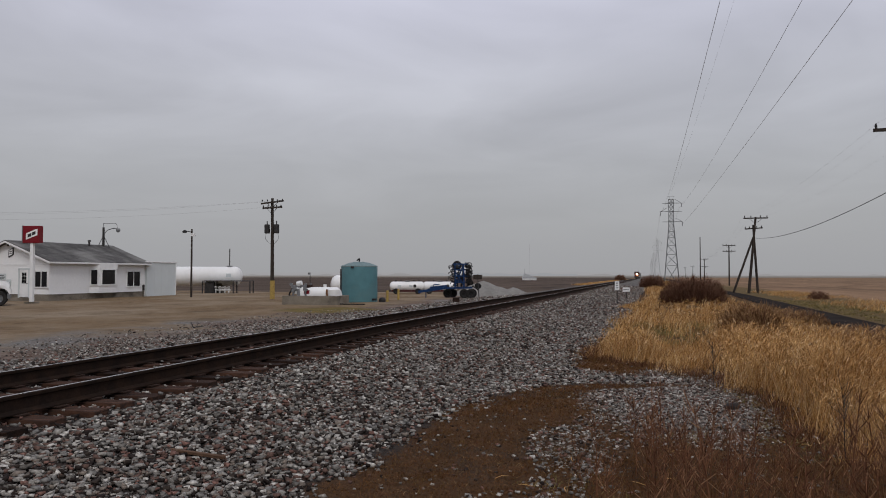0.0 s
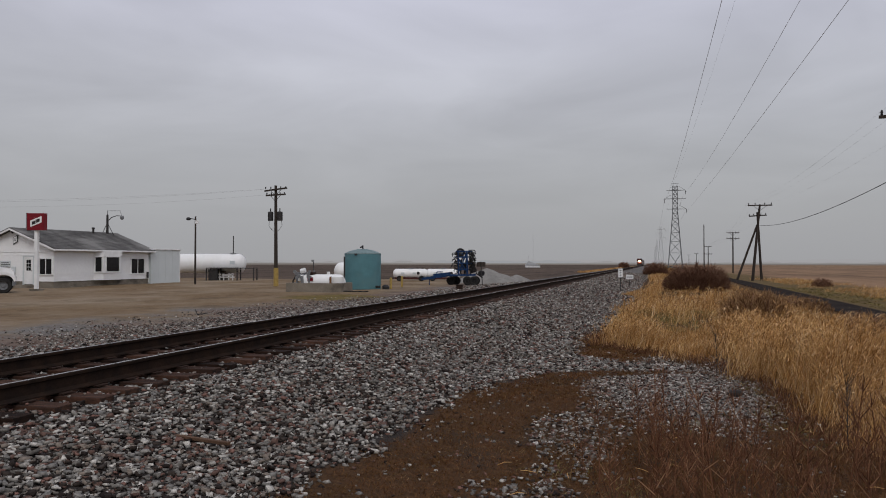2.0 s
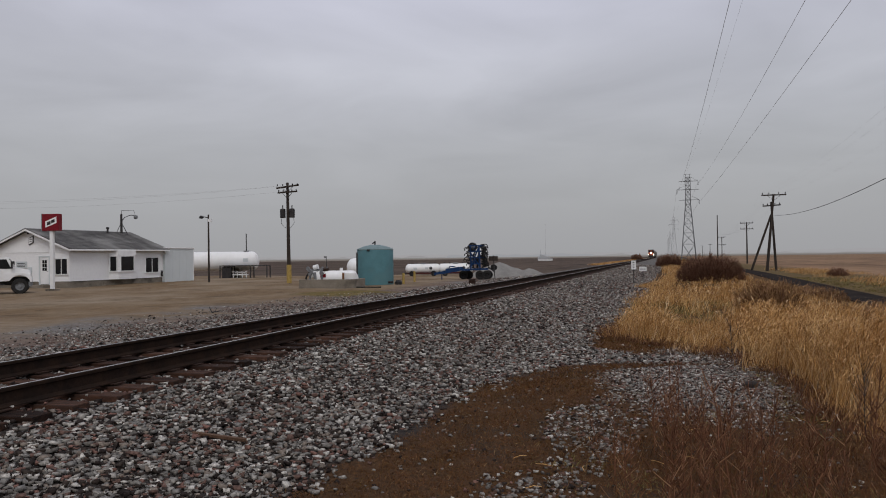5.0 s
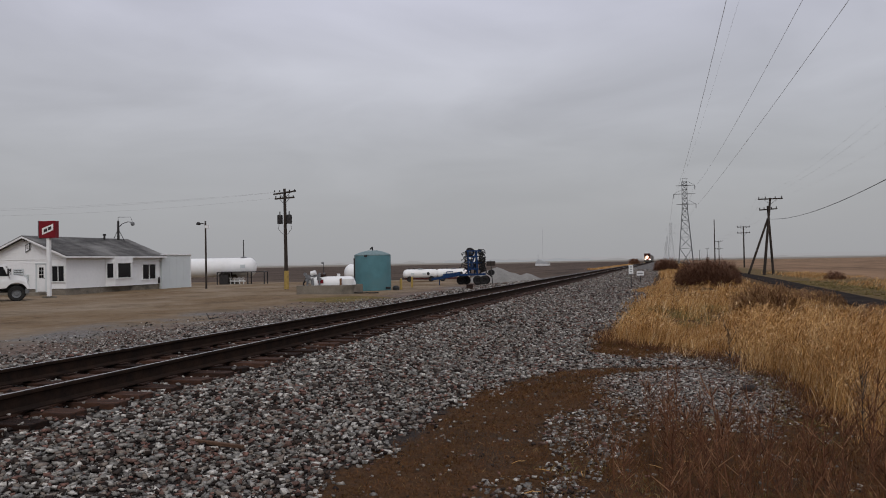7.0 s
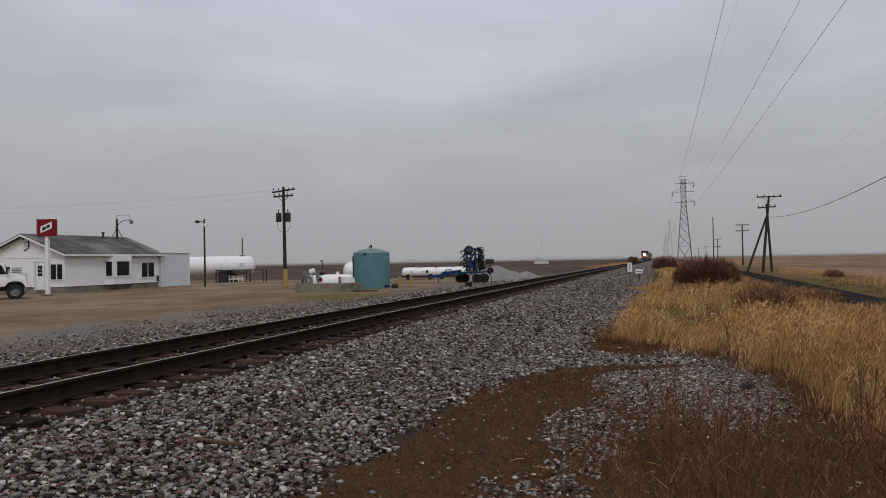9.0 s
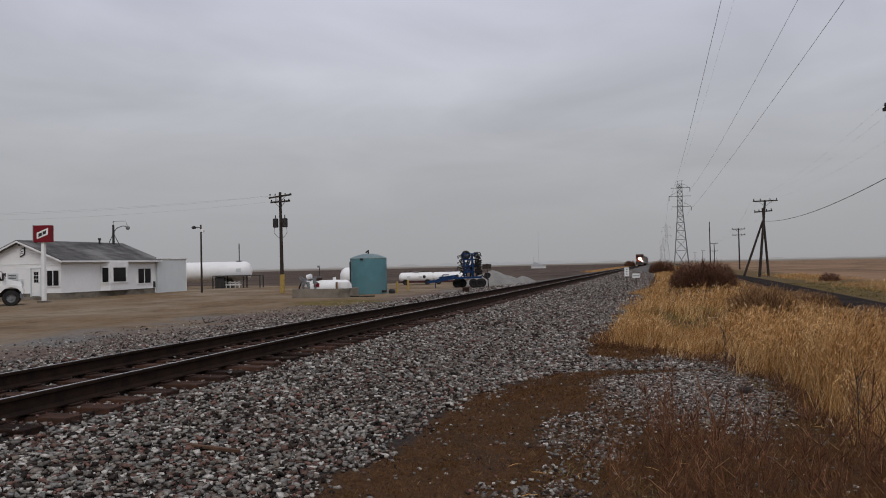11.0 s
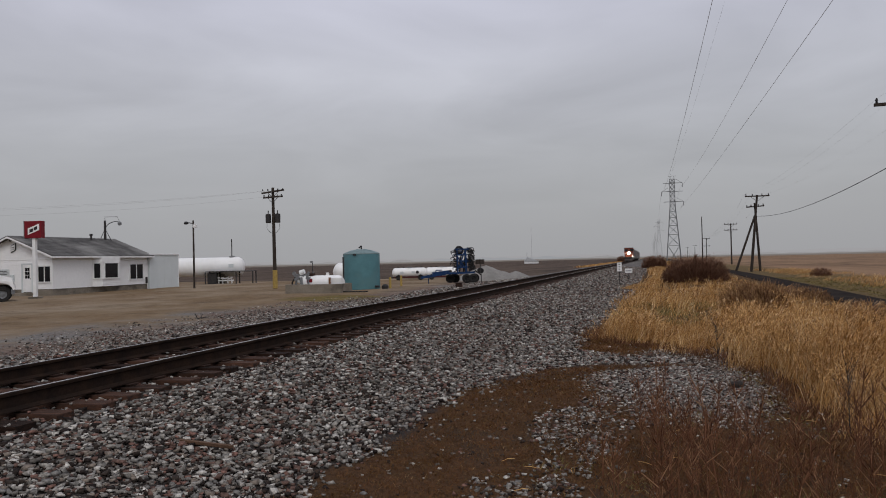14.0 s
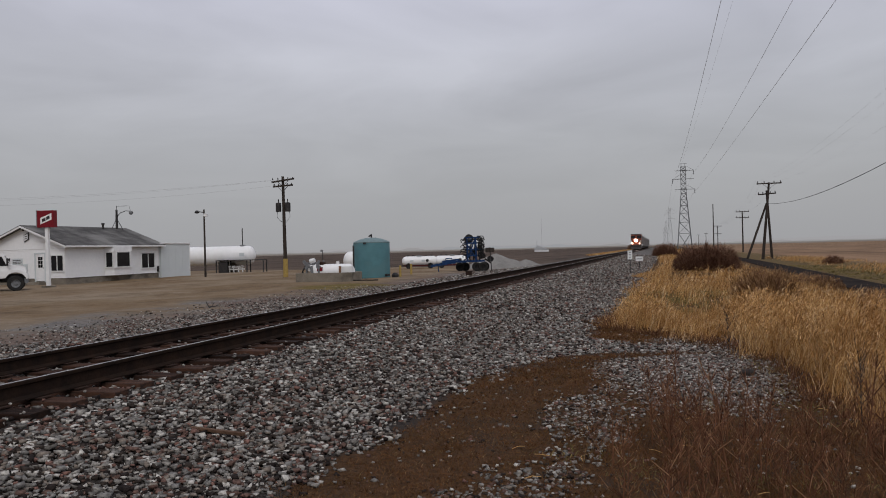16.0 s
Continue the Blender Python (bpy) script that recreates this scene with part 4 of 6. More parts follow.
def make_dike():
    """Concrete basin with tank and pumps."""
    t = thing("containment_basin", -20.1, 43.3, 0, 4, "weathered grey concrete containment basin round a white tank", "basin")
    for a in ((-1.88, 1.8, 0, 0.16), (-1.88, 1.8, 1.9, 2.06), (-1.88, -1.72, 0.16, 1.9), (1.64, 1.8, 0.16, 1.9)):
        part("basin_wall", box(B(), a[0], a[1], a[2], a[3], -0.1, 0.55, 0.02), CONCRETE, t)
    part("basin_floor", box(B(), -1.72, 1.64, 0.16, 1.9, -0.1, 0.05), CONCRETE, t)
    k = thing("horizontal_tank", -19.85, 44.3, 0, 4, "white horizontal fertiliser tank with rust streaks", "tank")
    s = part("shell", hull(2.9, 0.5), TANKWHITE, k, smooth=True)
    s.matrix_basis = pose(-0.1, 0, 0.58)
    for x in (-1.0, 0.9):
        part("cradle", box(B(), x - 0.08, x + 0.08, -0.4, 0.4, 0.05, 0.3), IRON, k)
    part("placard", box(B(), -0.95, -0.6, -0.53, -0.46, 0.66, 0.9), RED, k, "red warning placard")
    part("hatch", rod(B(), (-0.8, 0, 1.0), (-0.8, 0, 1.22), 0.22), PLATE, k, "dark red hatch")
    part("rust_strap", box(B(), 0.5, 0.64, -0.54, -0.44, 0.3, 0.95), mat("rust_stain", (0.24, 0.125, 0.06), (0.13, 0.06, 0.03), rough=0.9), k, "rusty strap")
    part("filler_neck", rod(B(), (0.25, 0, 1.0), (0.25, 0, 1.25), 0.1), WHITE, k)
    part("end_cap", lathe(B(), [(0, 0), (0.36, 0.03), (0.4, 0.2), (0.4, 0.5), (0.25, 0.6), (0, 0.62)], 18, pose(0.95, -0.3, 0.42)), TANKWHITE, k, smooth=True)
    p = thing("pump_set", -21.35, 44.25, 0.05, 4, "cluster of white pump pipes, valves and hoses", "pump")
    rnd = random.Random(5)
    bm = B()
    for i in range(14):
        x, y = rnd.uniform(-0.35, 0.75), rnd.uniform(-0.6, 0.4)
        rod(bm, (x, y, 0), (x + rnd.uniform(-0.15, 0.15), y, rnd.uniform(0.8, 1.3)), rnd.uniform(0.035, 0.08))
    for i in range(7):
        z = rnd.uniform(0.6, 1.15)
        rod(bm, (-0.35, rnd.uniform(-0.5, 0.3), z), (0.75, rnd.uniform(-0.5, 0.3), z), 0.04)
    for i in range(5):
        x, z = rnd.uniform(-0.3, 0.7), rnd.uniform(0.8, 1.2)
        rod(bm, (x, -0.7, z), (x, -0.62, z), 0.11)
    part("pipe_cluster", bm, GALV, p)
    part("pump_body", box(B(), -0.1, 0.22, -0.6, -0.2, 0.6, 1.0, 0.08), WHITE, p, "white pump housing")
    part("valve_drum", rod(B(), (0.0, -0.3, 1.22), (0.3, -0.3, 1.3), 0.15), WHITE, p)
    part("hose", rod(rod(B(), (-0.35, -0.45, 0.0), (-0.45, -0.5, 0.6), 0.05), (-0.45, -0.5, 0.6), (-0.2, -0.5, 1.0), 0.05), RUBBER, p)
    m = part("gauge_mast", rod(B(), (0.62, 0.3, 0), (0.62, 0.3, 1.9), 0.022), IRON, p, "thin mast with a small head")
    part("mast_head", box(B(), 0.48, 0.64, 0.26, 0.34, 1.82, 1.95, 0.02), GALV, m)
    q = thing("pipe_stand", -18.6, 44.5, 0.05, 0, "dark upright pipe beside the tank", "pipe")
    part("pipe", rod(B(), (0, 0, 0), (0, 0, 2.15), 0.05), IRON, q)
    b = thing("dome_tank", -22.1, 54.2, 0, 16, "white round-ended tank partly behind the teal tank", "tank")
    part("shell", hull(2.6, 0.70), TANKWHITE, b, smooth=True).matrix_basis = pose(0.0, 0, 1.12)
    for x in (-0.6, 0.7):
        part("saddle", box(B(), x - 0.12, x + 0.12, -0.6, 0.6, -0.05, 0.7), CONCRETE, b)
    h = thing("loose_hose", -17.2, 43.6, 0.02, 0, "dark hose lying on the dirt", "hose")
    bm = B()
    pts = [(-1.25 + 0.11 * k, 0.14 * math.sin(k * 0.9) + 0.05 * math.sin(k * 2.3), 0.035) for k in range(17)]
    for a, b2 in zip(pts, pts[1:]):
        rod(bm, a, b2, 0.035, None, 8)
    part("tube", bm, RUBBER, h)


make_dike()

def make_teal_tank():
    t = thing("storage_tank", -18.95, 48.55, 0, 0, "upright teal plastic storage tank with a domed lid", "tank")
    part("shell", lathe(B(), [(1.2, 0), (1.24, 0.03), (1.24, 0.8), (1.236, 1.6), (1.236, 2.34), (1.22, 2.42)], 48), TEAL, t, smooth=True)
    part("lid", lathe(B(), [(1.245, 2.38), (1.245, 2.43), (1.1, 2.51), (0.7, 2.66), (0.3, 2.73), (0, 2.74)], 48), TEALLID, t, "shallow domed faded lid", smooth=True)
    bm = B()
    for k in range(24):
        a = k * math.pi / 12
        rod(bm, (1.22 * math.cos(a), 1.22 * math.sin(a), 2.45), (0.3 * math.cos(a), 0.3 * math.sin(a), 2.73), 0.014, None, 5)
    part("lid_rib", bm, TEALLID, t)
    v = part("lid_vent", rod(rod(B(), (0, 0, 2.7), (0, 0, 2.98), 0.05), (0.02, 0, 2.96), (-0.18, 0, 2.82), 0.05), IRON, t, "small black bent vent")
    part("valve", rod(B(), (1.15, -0.5, 0.2), (1.45, -0.6, 0.2), 0.07), IRON, t)
    part("lid_clamp", box(B(), -0.1, 0.1, -1.29, -1.2, 2.3, 2.42), IRON, t)
    part("coupler", lathe(B(), [(0, 0), (0.22, 0.02), (0.24, 0.2), (0.15, 0.32), (0, 0.35)], 14, pose(1.75, -0.25, 0)), IRON, t, "dark hose coupler on the dirt")


make_teal_tank()

def make_bollards():
    a = thing("bollard", -17.15, 49.2, 0, 0, "yellow painted steel bollard", "bollard", "yard bollards")
    part("post", lathe(B(), [(0.085, -0.2), (0.085, 0.74), (0.06, 0.79), (0, 0.8)], 14), YELLOW, a)
    copy_thing(a, pose(-18.05, 54.3, 0))


make_bollards()

def make_nurse_tank(x, y, rz):
    t = thing("nurse_tank", x, y, 0, rz, "white ammonia nurse tank on a farm wagon", "tank trailer", "nurse tanks")
    s = part("shell", hull(3.4, 0.46), TANKWHITE, t, smooth=True)
    s.matrix_basis = pose(0, 0, 0.72)
    for k in (-0.9, 0.2):
        part("marking", box(B(), k, k + 0.32, -0.475, -0.43, 0.66, 0.84), GREYBOX, t)
    part("valve_guard", box(B(), -0.25, 0.25, -0.2, 0.2, 1.17, 1.27, 0.03), GALV, t)
    for k in (-1.1, -0.6, 0.65, 1.15):
        part("top_fitting", rod(rod(B(), (k, 0, 1.12), (k, 0, 1.3), 0.04, None, 8), (k - 0.1, 0, 1.27), (k + 0.1, 0, 1.27), 0.03, None, 8), IRON, t)
    part("warning_disc", rod(B(), (0.75, -0.48, 0.76), (0.75, -0.44, 0.76), 0.15), IRON, t)
    part("wagon_frame", box(box(B(), -1.5, 1.5, -0.45, -0.35, 0.22, 0.36), -1.5, 1.5, 0.35, 0.45, 0.22, 0.36), mat("wagon_red", (0.075, 0.02, 0.018), rough=0.7), t, "dark red wagon frame")
    for k in (-1.05, 1.05):
        part("axle", rod(B(), (k, -0.6, 0.26), (k, 0.6, 0.26), 0.05), IRON, t)
        for w in (-0.6, 0.6):
            wheel(t, pose(k, w, 0.26) @ pose(0, 0, 0, 90, 0, 0), 0.27, 0.2, IRON)
    part("drawbar", rod(B(), (-1.5, 0, 0.3), (-2.0, 0, 0.28), 0.05), IRON, t)
    return t


nurse = make_nurse_tank(-22.4, 70.05, 16)
copy_thing(nurse, pose(-19.35, 70.93, 0, 0, 0, 16))

def make_cultivator():
    t = thing("folding_cultivator", -15.0, 59.4, 0, 16, "blue folding cultivator with its wings raised", "farm implement")
    bl = B()
    for y in (-0.7, 0.0, 0.8):
        bar(bl, (-0.9, y, 0.78), (1.4, y, 0.82), 0.14)
    for x in (-0.8, 0.2, 1.2):
        bar(bl, (x, -0.8, 0.82), (x, 0.9, 0.82), 0.13)
    part("main_frame", bl, BLUE, t, "blue steel main frame")
    hb = B()
    bar(hb, (-0.9, -0.5, 0.78), (-2.9, 0.0, 0.48), 0.16, 0.2)
    bar(hb, (-0.9, 0.6, 0.78), (-2.9, 0.0, 0.48), 0.12)
    bar(hb, (-0.6, 0.0, 0.95), (-2.0, 0.0, 0.8), 0.12, 0.18)
    part("drawbar", hb, BLUE, t, "long blue drawbar")
    st = B()
    bar(st, (-1.7, 0, 0.6), (-1.7, 0, 1.05), 0.08)
    bar(st, (-1.7, 0, 1.05), (-1.2, 0, 1.05), 0.08)
    bar(st, (-2.3, 0, 0.0), (-2.3, 0, 0.5), 0.07)
    part("hitch_stand", st, BLUE, t)
    # raised wings: two towers of frame with tines
    wi = B()
    for y in (-0.55, 0.65):
        for x in (0.05, 0.75):
            bar(wi, (x, y, 0.85), (x - 0.05, y, 2.75), 0.12)
        for z in (1.25, 1.75, 2.25, 2.7):
            bar(wi, (-0.15, y, z), (1.1, y, z), 0.1)
        bar(wi, (0.05, y, 1.0), (0.7, y, 2.6), 0.07)
        bar(wi, (0.75, y, 1.0), (0.0, y, 2.2), 0.07)
    for z in (1.4, 2.5):
        bar(wi, (0.35, -0.55, z), (0.35, 0.65, z), 0.1)
    part("folded_wing", wi, BLUE, t, "upright blue wing frames")
    rnd = random.Random(8)
    for i in range(34):
        z = 1.05 + 0.051 * i + rnd.uniform(-0.04, 0.04)
        y = (-0.65, 0.7, -0.2, 0.3)[i % 4]
        bm = B()
        x0, k = 0.95, rnd.uniform(0.35, 0.95)
        p = [(x0, y, z), (x0 + 0.18 * k, y, z + 0.13), (x0 + 0.42 * k, y, z + 0.11), (x0 + 0.55 * k, y, z - 0.02), (x0 + 0.5 * k, y, z - 0.12)]
        for a, b in zip(p, p[1:]):
            bar(bm, a, b, 0.055, 0.055)
        m = pose(x0 + 0.5 * k, y, z - 0.13, 0, rnd.uniform(-35, 35), 0)
        box(bm, -0.12, 0.12, -0.1, 0.1, -0.035, 0.035, m=m)
        part("tine", bm, SOOT, t, "black curved spring tine with a sweep")
    for i in range(12):
        z, y = 1.2 + 0.13 * i + rnd.uniform(-0.05, 0.05), rnd.choice((-0.62, 0.72))
        bm = B()
        k = rnd.choice((0.3, 0.5, 0.6, 0.9, 1.1))
        p = [(-0.1, y, z), (-0.1 - 0.22 * k, y, z + 0.09), (-0.1 - 0.4 * k, y, z + 0.02), (-0.1 - 0.36 * k, y, z - 0.1)]
        for a, b in zip(p, p[1:]):
            bar(bm, a, b, 0.06)
        part("tine", bm, SOOT, t)
    hs = B()
    r3 = random.Random(12)
    for i in range(34):
        a = Vector((r3.uniform(-0.2, 1.1), r3.uniform(-0.6, 0.7), r3.uniform(0.9, 2.6)))
        b = a + Vector((r3.uniform(-0.35, 0.35), r3.uniform(-0.3, 0.3), r3.uniform(-0.45, 0.45)))
        bar(hs, a, b, r3.uniform(0.04, 0.1))
    tagged(part("linkage", hs, SOOT, t, "dark hoses and linkage bars"), kind="stuff")
    for i in range(7):
        z = 1.2 + 0.2 * i
        part("tine_clamp", box(B(), 0.85, 1.15, -0.75, -0.55, z, z + 0.1), SOOT, t)
        part("tine_clamp", box(B(), -0.2, 0.0, -0.7, -0.55, z + 0.08, z + 0.16), SOOT, t)
    for x, y in ((0.2, -0.3), (0.55, 0.3)):
        cy = rod(B(), (x, y, 0.9), (x + 0.1, y, 1.9), 0.06)
        rod(cy, (x + 0.1, y, 1.88), (x + 0.13, y, 2.3), 0.03)
        part("ram", cy, SOOT, t, "hydraulic ram")
    side = pose(0, 0, 0, 90, 0, 0)
    wheel(t, pose(0.2, -0.3, 2.6) @ pose(0, 0, 0, 62, 25, 0), 0.36, 0.34)
    for x, y, r in ((-0.55, 0.6, 0.36), (-0.1, 0.95, 0.36), (0.75, -0.85, 0.37), (1.25, -0.9, 0.37), (0.8, 0.95, 0.36), (1.5, 0.95, 0.36)):
        wheel(t, pose(x, y, r - 0.02) @ side, r, 0.24, SOOT)
    bm = B()
    for i in range(6):
        rod(bm, (1.5 + 0.02 * i, -0.7 + 0.3 * i, 0.9), (1.95, -0.7 + 0.3 * i, 0.6), 0.04)
        rod(bm, (1.9, -0.72 + 0.3 * i, 0.95), (1.9, -0.68 + 0.3 * i, 0.95), 0.22, None, 16)
    part("disc_gang", bm, SOOT, t, "dark rear disc gang")
    return t


make_cultivator()

def make_board_sign():
    t = thing("square_sign", -12.2, 55.9, 0, 10, "dark board sign seen from its back on a thin post", "sign")
    part("post", bar(B(), (0.0, 0, -0.1), (-0.12, 0, 1.9), 0.06), IRON, t)
    part("board", box(B(), -0.45, 0.22, -0.06, -0.03, 1.5, 1.85), POLEWOOD, t)


make_board_sign()

def make_pile(name, x, y, rx, ry, h, seed, label):
    bm = B()
    bmesh.ops.create_grid(bm, x_segments=44, y_segments=44, size=1.0)
    for v in bm.verts:
        a, b = v.co.x * 1.15, v.co.y * 1.15
        r = math.hypot(a, b)
        n = noise.fractal(Vector((a * 2.2 + seed, b * 2.2, seed)), 0.7, 2.0, 5)
        z = max(0.0, 1 - r + 0.04 * n)
        z = h * (z - 0.12 * z * z) if z > 0 else -0.05
        v.co = Vector((a * rx, b * ry, z + (0.02 * n if z > 0.02 else -0.03)))
    o = part(name, bm, PILE, None, label, smooth=True)
    o.matrix_basis = pose(x, y, 0, 0, 0, 20)
    return tagged(o, label, "gravel pile")


make_pile("gravel_pile", -14.0, 66.0, 3.2, 3.0, 1.5, 2.0, "tall heap of pale crushed limestone in the yard")
make_pile("gravel_heap", -11.9, 69.0, 1.8, 1.8, 0.8, 6.0, "low heap of pale crushed limestone beside the track")

def make_trackside():
    t = thing("switch_box", -10.1, 40.4, 0.44, 5, "small dark red junction box beside the track", "junction box")
    part("case", box(B(), -0.17, 0.17, -0.15, 0.15, -0.12, 0.14, 0.03), PLATE, t)
    part("cap", box(B(), -0.2, 0.2, -0.18, 0.18, 0.14, 0.18, 0.02), PLATE, t)
    m = thing("milepost_sign", -1.73, 46.3, 0.2, -4, "narrow white track sign with dark marks on a thin post", "sign")
    part("post", bar(B(), (0, 0, -0.4), (0, 0, 1.26), 0.05), IRON, m)
    p = part("plate", box(B(), -0.13, 0.13, -0.05, -0.03, 0.76, 1.28), WHITE, m)
    for k in range(3):
        part("mark", box(B(), -0.05, 0.05, -0.056, -0.049, 0.86 + 0.14 * k, 0.92 + 0.14 * k), GALV, p)
    q = thing("whistle_sign", -1.5, 57.8, 0.2, -4, "low wide white sign board with dark marks", "sign")
    part("post", bar(B(), (0, 0, -0.5), (0, 0, 0.5), 0.06), IRON, q)
    p = part("plate", box(B(), -0.26, 0.26, -0.05, -0.03, 0.40, 0.72), WHITE, q)
    part("mark", box(B(), -0.2, 0.2, -0.056, -0.049, 0.52, 0.58), GALV, p)
    s = thing("broken_lath", -3.66, 5.66, float(land(-3.66, 5.66)) + 0.05, -12, "thin weathered wooden lath lying on the ballast", "stick")
    part("lath", box(B(), -0.29, 0.31, -0.02, 0.02, -0.01, 0.016, 0.004), mat("old_lath", (0.12, 0.068, 0.042)), s)
    w = thing("dead_twig", -15.35, 23.5, float(land(-15.35, 23.5)), 0, "small black twig sticking out of the gravel", "twig")
    bm = B()
    rod(bm, (0, 0, 0), (-0.12, 0, 0.22), 0.02, 0.012)
    rod(bm, (0, 0, 0.03), (0.35, 0, 0.08), 0.025, 0.012)
    rod(bm, (0.1, 0, 0.05), (0.2, 0, 0.2), 0.012, 0.008)
    part("branch", bm, IRON, w)


make_trackside()

# ---- power lines ----
def line_pole(x, y, h, rz=0, lean=0.0, arms=(0.15,), lower=True, name_label="wooden utility pole with a crossarm and insulators"):
    z0 = float(land(x, y))
    t = thing("utility_pole", x, y, z0, rz, name_label, "utility pole", "roadside poles")
    part("pole", rod(B(), (0, 0, -0.3), (lean, 0, h), 0.15, 0.1, 12), POLEWOOD, t)
    for d in arms:
        part("crossarm", bar(B(), (lean - 1.15, -0.14, h - d), (lean + 1.15, -0.1, h - d), 0.1, 0.12), POLEWOOD, t)
        for s in (-1, 1):
            part("arm_brace", bar(B(), (lean + s * 0.6, -0.13, h - d - 0.05), (lean, -0.1, h - d - 0.55), 0.03), IRON, t)
        for k in (-1.05, -0.45, 0.45, 1.05):
            part("insulator", insulators(B(), [(lean + k, -0.12, h - d + 0.06)], 0.2), IRON, t)
    return t


line_pole(9.55, 32.2, 7.6, -5, arms=(0.18,), name_label="tall wooden utility pole carrying one crossarm")
corner = line_pole(9.85, 82.0, 7.65, -3, lean=0.75, arms=(0.1,), name_label="leaning corner pole propped by two braces")
part("prop_pole", rod(B(), (-1.55, -0.3, -0.3), (0.5, 0.1, 5.6), 0.12, 0.10, 12), POLEWOOD, corner, "slanting prop pole")
part("second_pole", rod(B(), (0.95, 0.8, -0.3), (0.55, 0.6, 6.9), 0.13, 0.1, 12), POLEWOOD, corner)
part("lower_crossarm", bar(B(), (-0.25, 0.5, 6.5), (1.45, 0.7, 6.6), 0.1, 0.12), POLEWOOD, corner)
part("insulator", insulators(B(), [(-0.2, 0.5, 6.54), (0.2, 0.55, 6.57), (0.9, 0.65, 6.6), (1.35, 0.7, 6.64)], 0.2), IRON, corner)
line_pole(15.0, 153.0, 7.75, -3, arms=(0.15, 1.25))
line_pole(12.9, 201.0, 11.6, 0, arms=(), name_label="tall bare wooden pole without crossarms")
line_pole(18.1, 262.0, 7.6, -3, arms=(0.15, 2.6))
line_pole(25.4, 460.0, 8.0, -3, arms=(0.15,))
line_pole(28.6, 620.0, 9.0, -3, arms=(0.15,))

def make_tower(x, y, material, label):
    t = thing("pylon", x, y, float(fall(x, y)) + (0.7 if y < 300 else 2.2), 0, label, "pylon", "transmission towers")
    def half(z):
        return 2.45 - (2.45 - 0.86) * min(z / 19.5, 1.0)
    w = 0.17
    levels = [-2.6, 5.0, 9.0, 12.2, 15.0, 17.2, 19.2, 21.0, 22.8, 24.4, 26.0, 27.6, 28.8]
    for sx in (-1, 1):
        for sy in (-1, 1):
            bm = B()
            for a, b in zip(levels, levels[1:]):
                bar(bm, (sx * half(a), sy * half(a), a), (sx * half(b), sy * half(b), b), w)
            part("leg", bm, material, t)
    for face in range(4):
        bm = B()
        c, s = ((1, 0), (0, 1), (-1, 0), (0, -1))[face]
        def at(u, z):
            h = half(z)
            return (c * h - s * u * h, s * h + c * u * h, z)
        for a, b in zip(levels, levels[1:]):
            bar(bm, at(-1, a), at(1, b), w * 0.55)
            bar(bm, at(1, a), at(-1, b), w * 0.55)
            bar(bm, at(-1, b), at(1, b), w * 0.55)
        part("lattice_face", bm, material, t)
    for z, l, r in ((27.4, 3.0, 3.5), (24.4, 3.7, 3.7), (20.7, 2.9, 3.8)):
        bm = B()
        for sy in (-1, 1):
            bar(bm, (-l, 0, z), (0, sy * 0.7, z), w * 0.8)
            bar(bm, (r, 0, z), (0, sy * 0.7, z), w * 0.8)
        bar(bm, (-l, 0, z), (r, 0, z), w * 0.9)
        side = r if z != 24.4 else -l
        bar(bm, (side, 0, z), (side * 0.35, 0, z + 1.4), w * 0.6)
        part("tower_arm", bm, material, t)
        part("insulator_string", rod(B(), (side, 0, z), (side, 0, z - 1.5), 0.12, None, 8), material, t)
    bm = B()
    bar(bm, (-0.6, 0, 28.8), (-0.7, 0, 29.9), w * 0.7)
    bar(bm, (0.6, 0, 28.8), (0.7, 0, 29.9), w * 0.7)
    bar(bm, (-1.3, 0, 29.9), (1.3, 0, 29.9), w * 0.6)
    part("peak", bm, material, t)
    return t


TX = 7.9
make_tower(8.5, 284, GALV, "grey lattice steel transmission tower")
far_tower = make_tower(TX, 634, HAZEGALV, "distant lattice steel transmission tower, its colour paled for haze")
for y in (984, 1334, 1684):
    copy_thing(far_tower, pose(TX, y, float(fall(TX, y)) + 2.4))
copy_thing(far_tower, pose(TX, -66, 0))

def wire(name, p0, p1, sag, r, material, parent, n=40):
    bm = B()
    p0, p1 = Vector(p0), Vector(p1)
    pts = [p0.lerp(p1, i / n) - Vector((0, 0, 4 * sag * (i / n) * (1 - i / n))) for i in range(n + 1)]
    for a, b in zip(pts, pts[1:]):
        rod(bm, a, b, r, None, 5)
    return part(name, bm, material, parent)


tw = thing("transmission_wires", TX, 0, 0, 0, "thin grey high-voltage wires strung between the towers", "power line")
for dx, z, sag, r in ((3.5, 25.9, 3.7, 0.018), (-3.4, 22.9, 4.6, 0.018), (3.8, 19.2, 1.5, 0.018), (0.0, 29.9, 3.0, 0.007)):
    for a, b in ((-66, 284), (284, 634)):
        wire("conductor", (dx, a, z), (dx, b, z), sag, r if a < 0 else r * 1.2, WIRE, tw, 60)
rw = thing("roadside_wires", 0, 0, 0, 0, "thin wires along the roadside poles", "power line")
for k in (-1.05, -0.45, 1.05):
    wire("line_wire", (9.55 + k, 32, 7.65), (10.4 + k, 82, 7.75), 0.5, 0.0022, WIRE, rw, 24)
    wire("line_wire", (9.0 + k, -15, 7.65), (9.55 + k, 32, 7.65), 0.5, 0.0022, WIRE, rw, 24)
    wire("line_wire", (10.4 + k, 82, 7.75), (15 + k, 153, 7.7), 0.7, 0.004, WIRE, rw, 24)
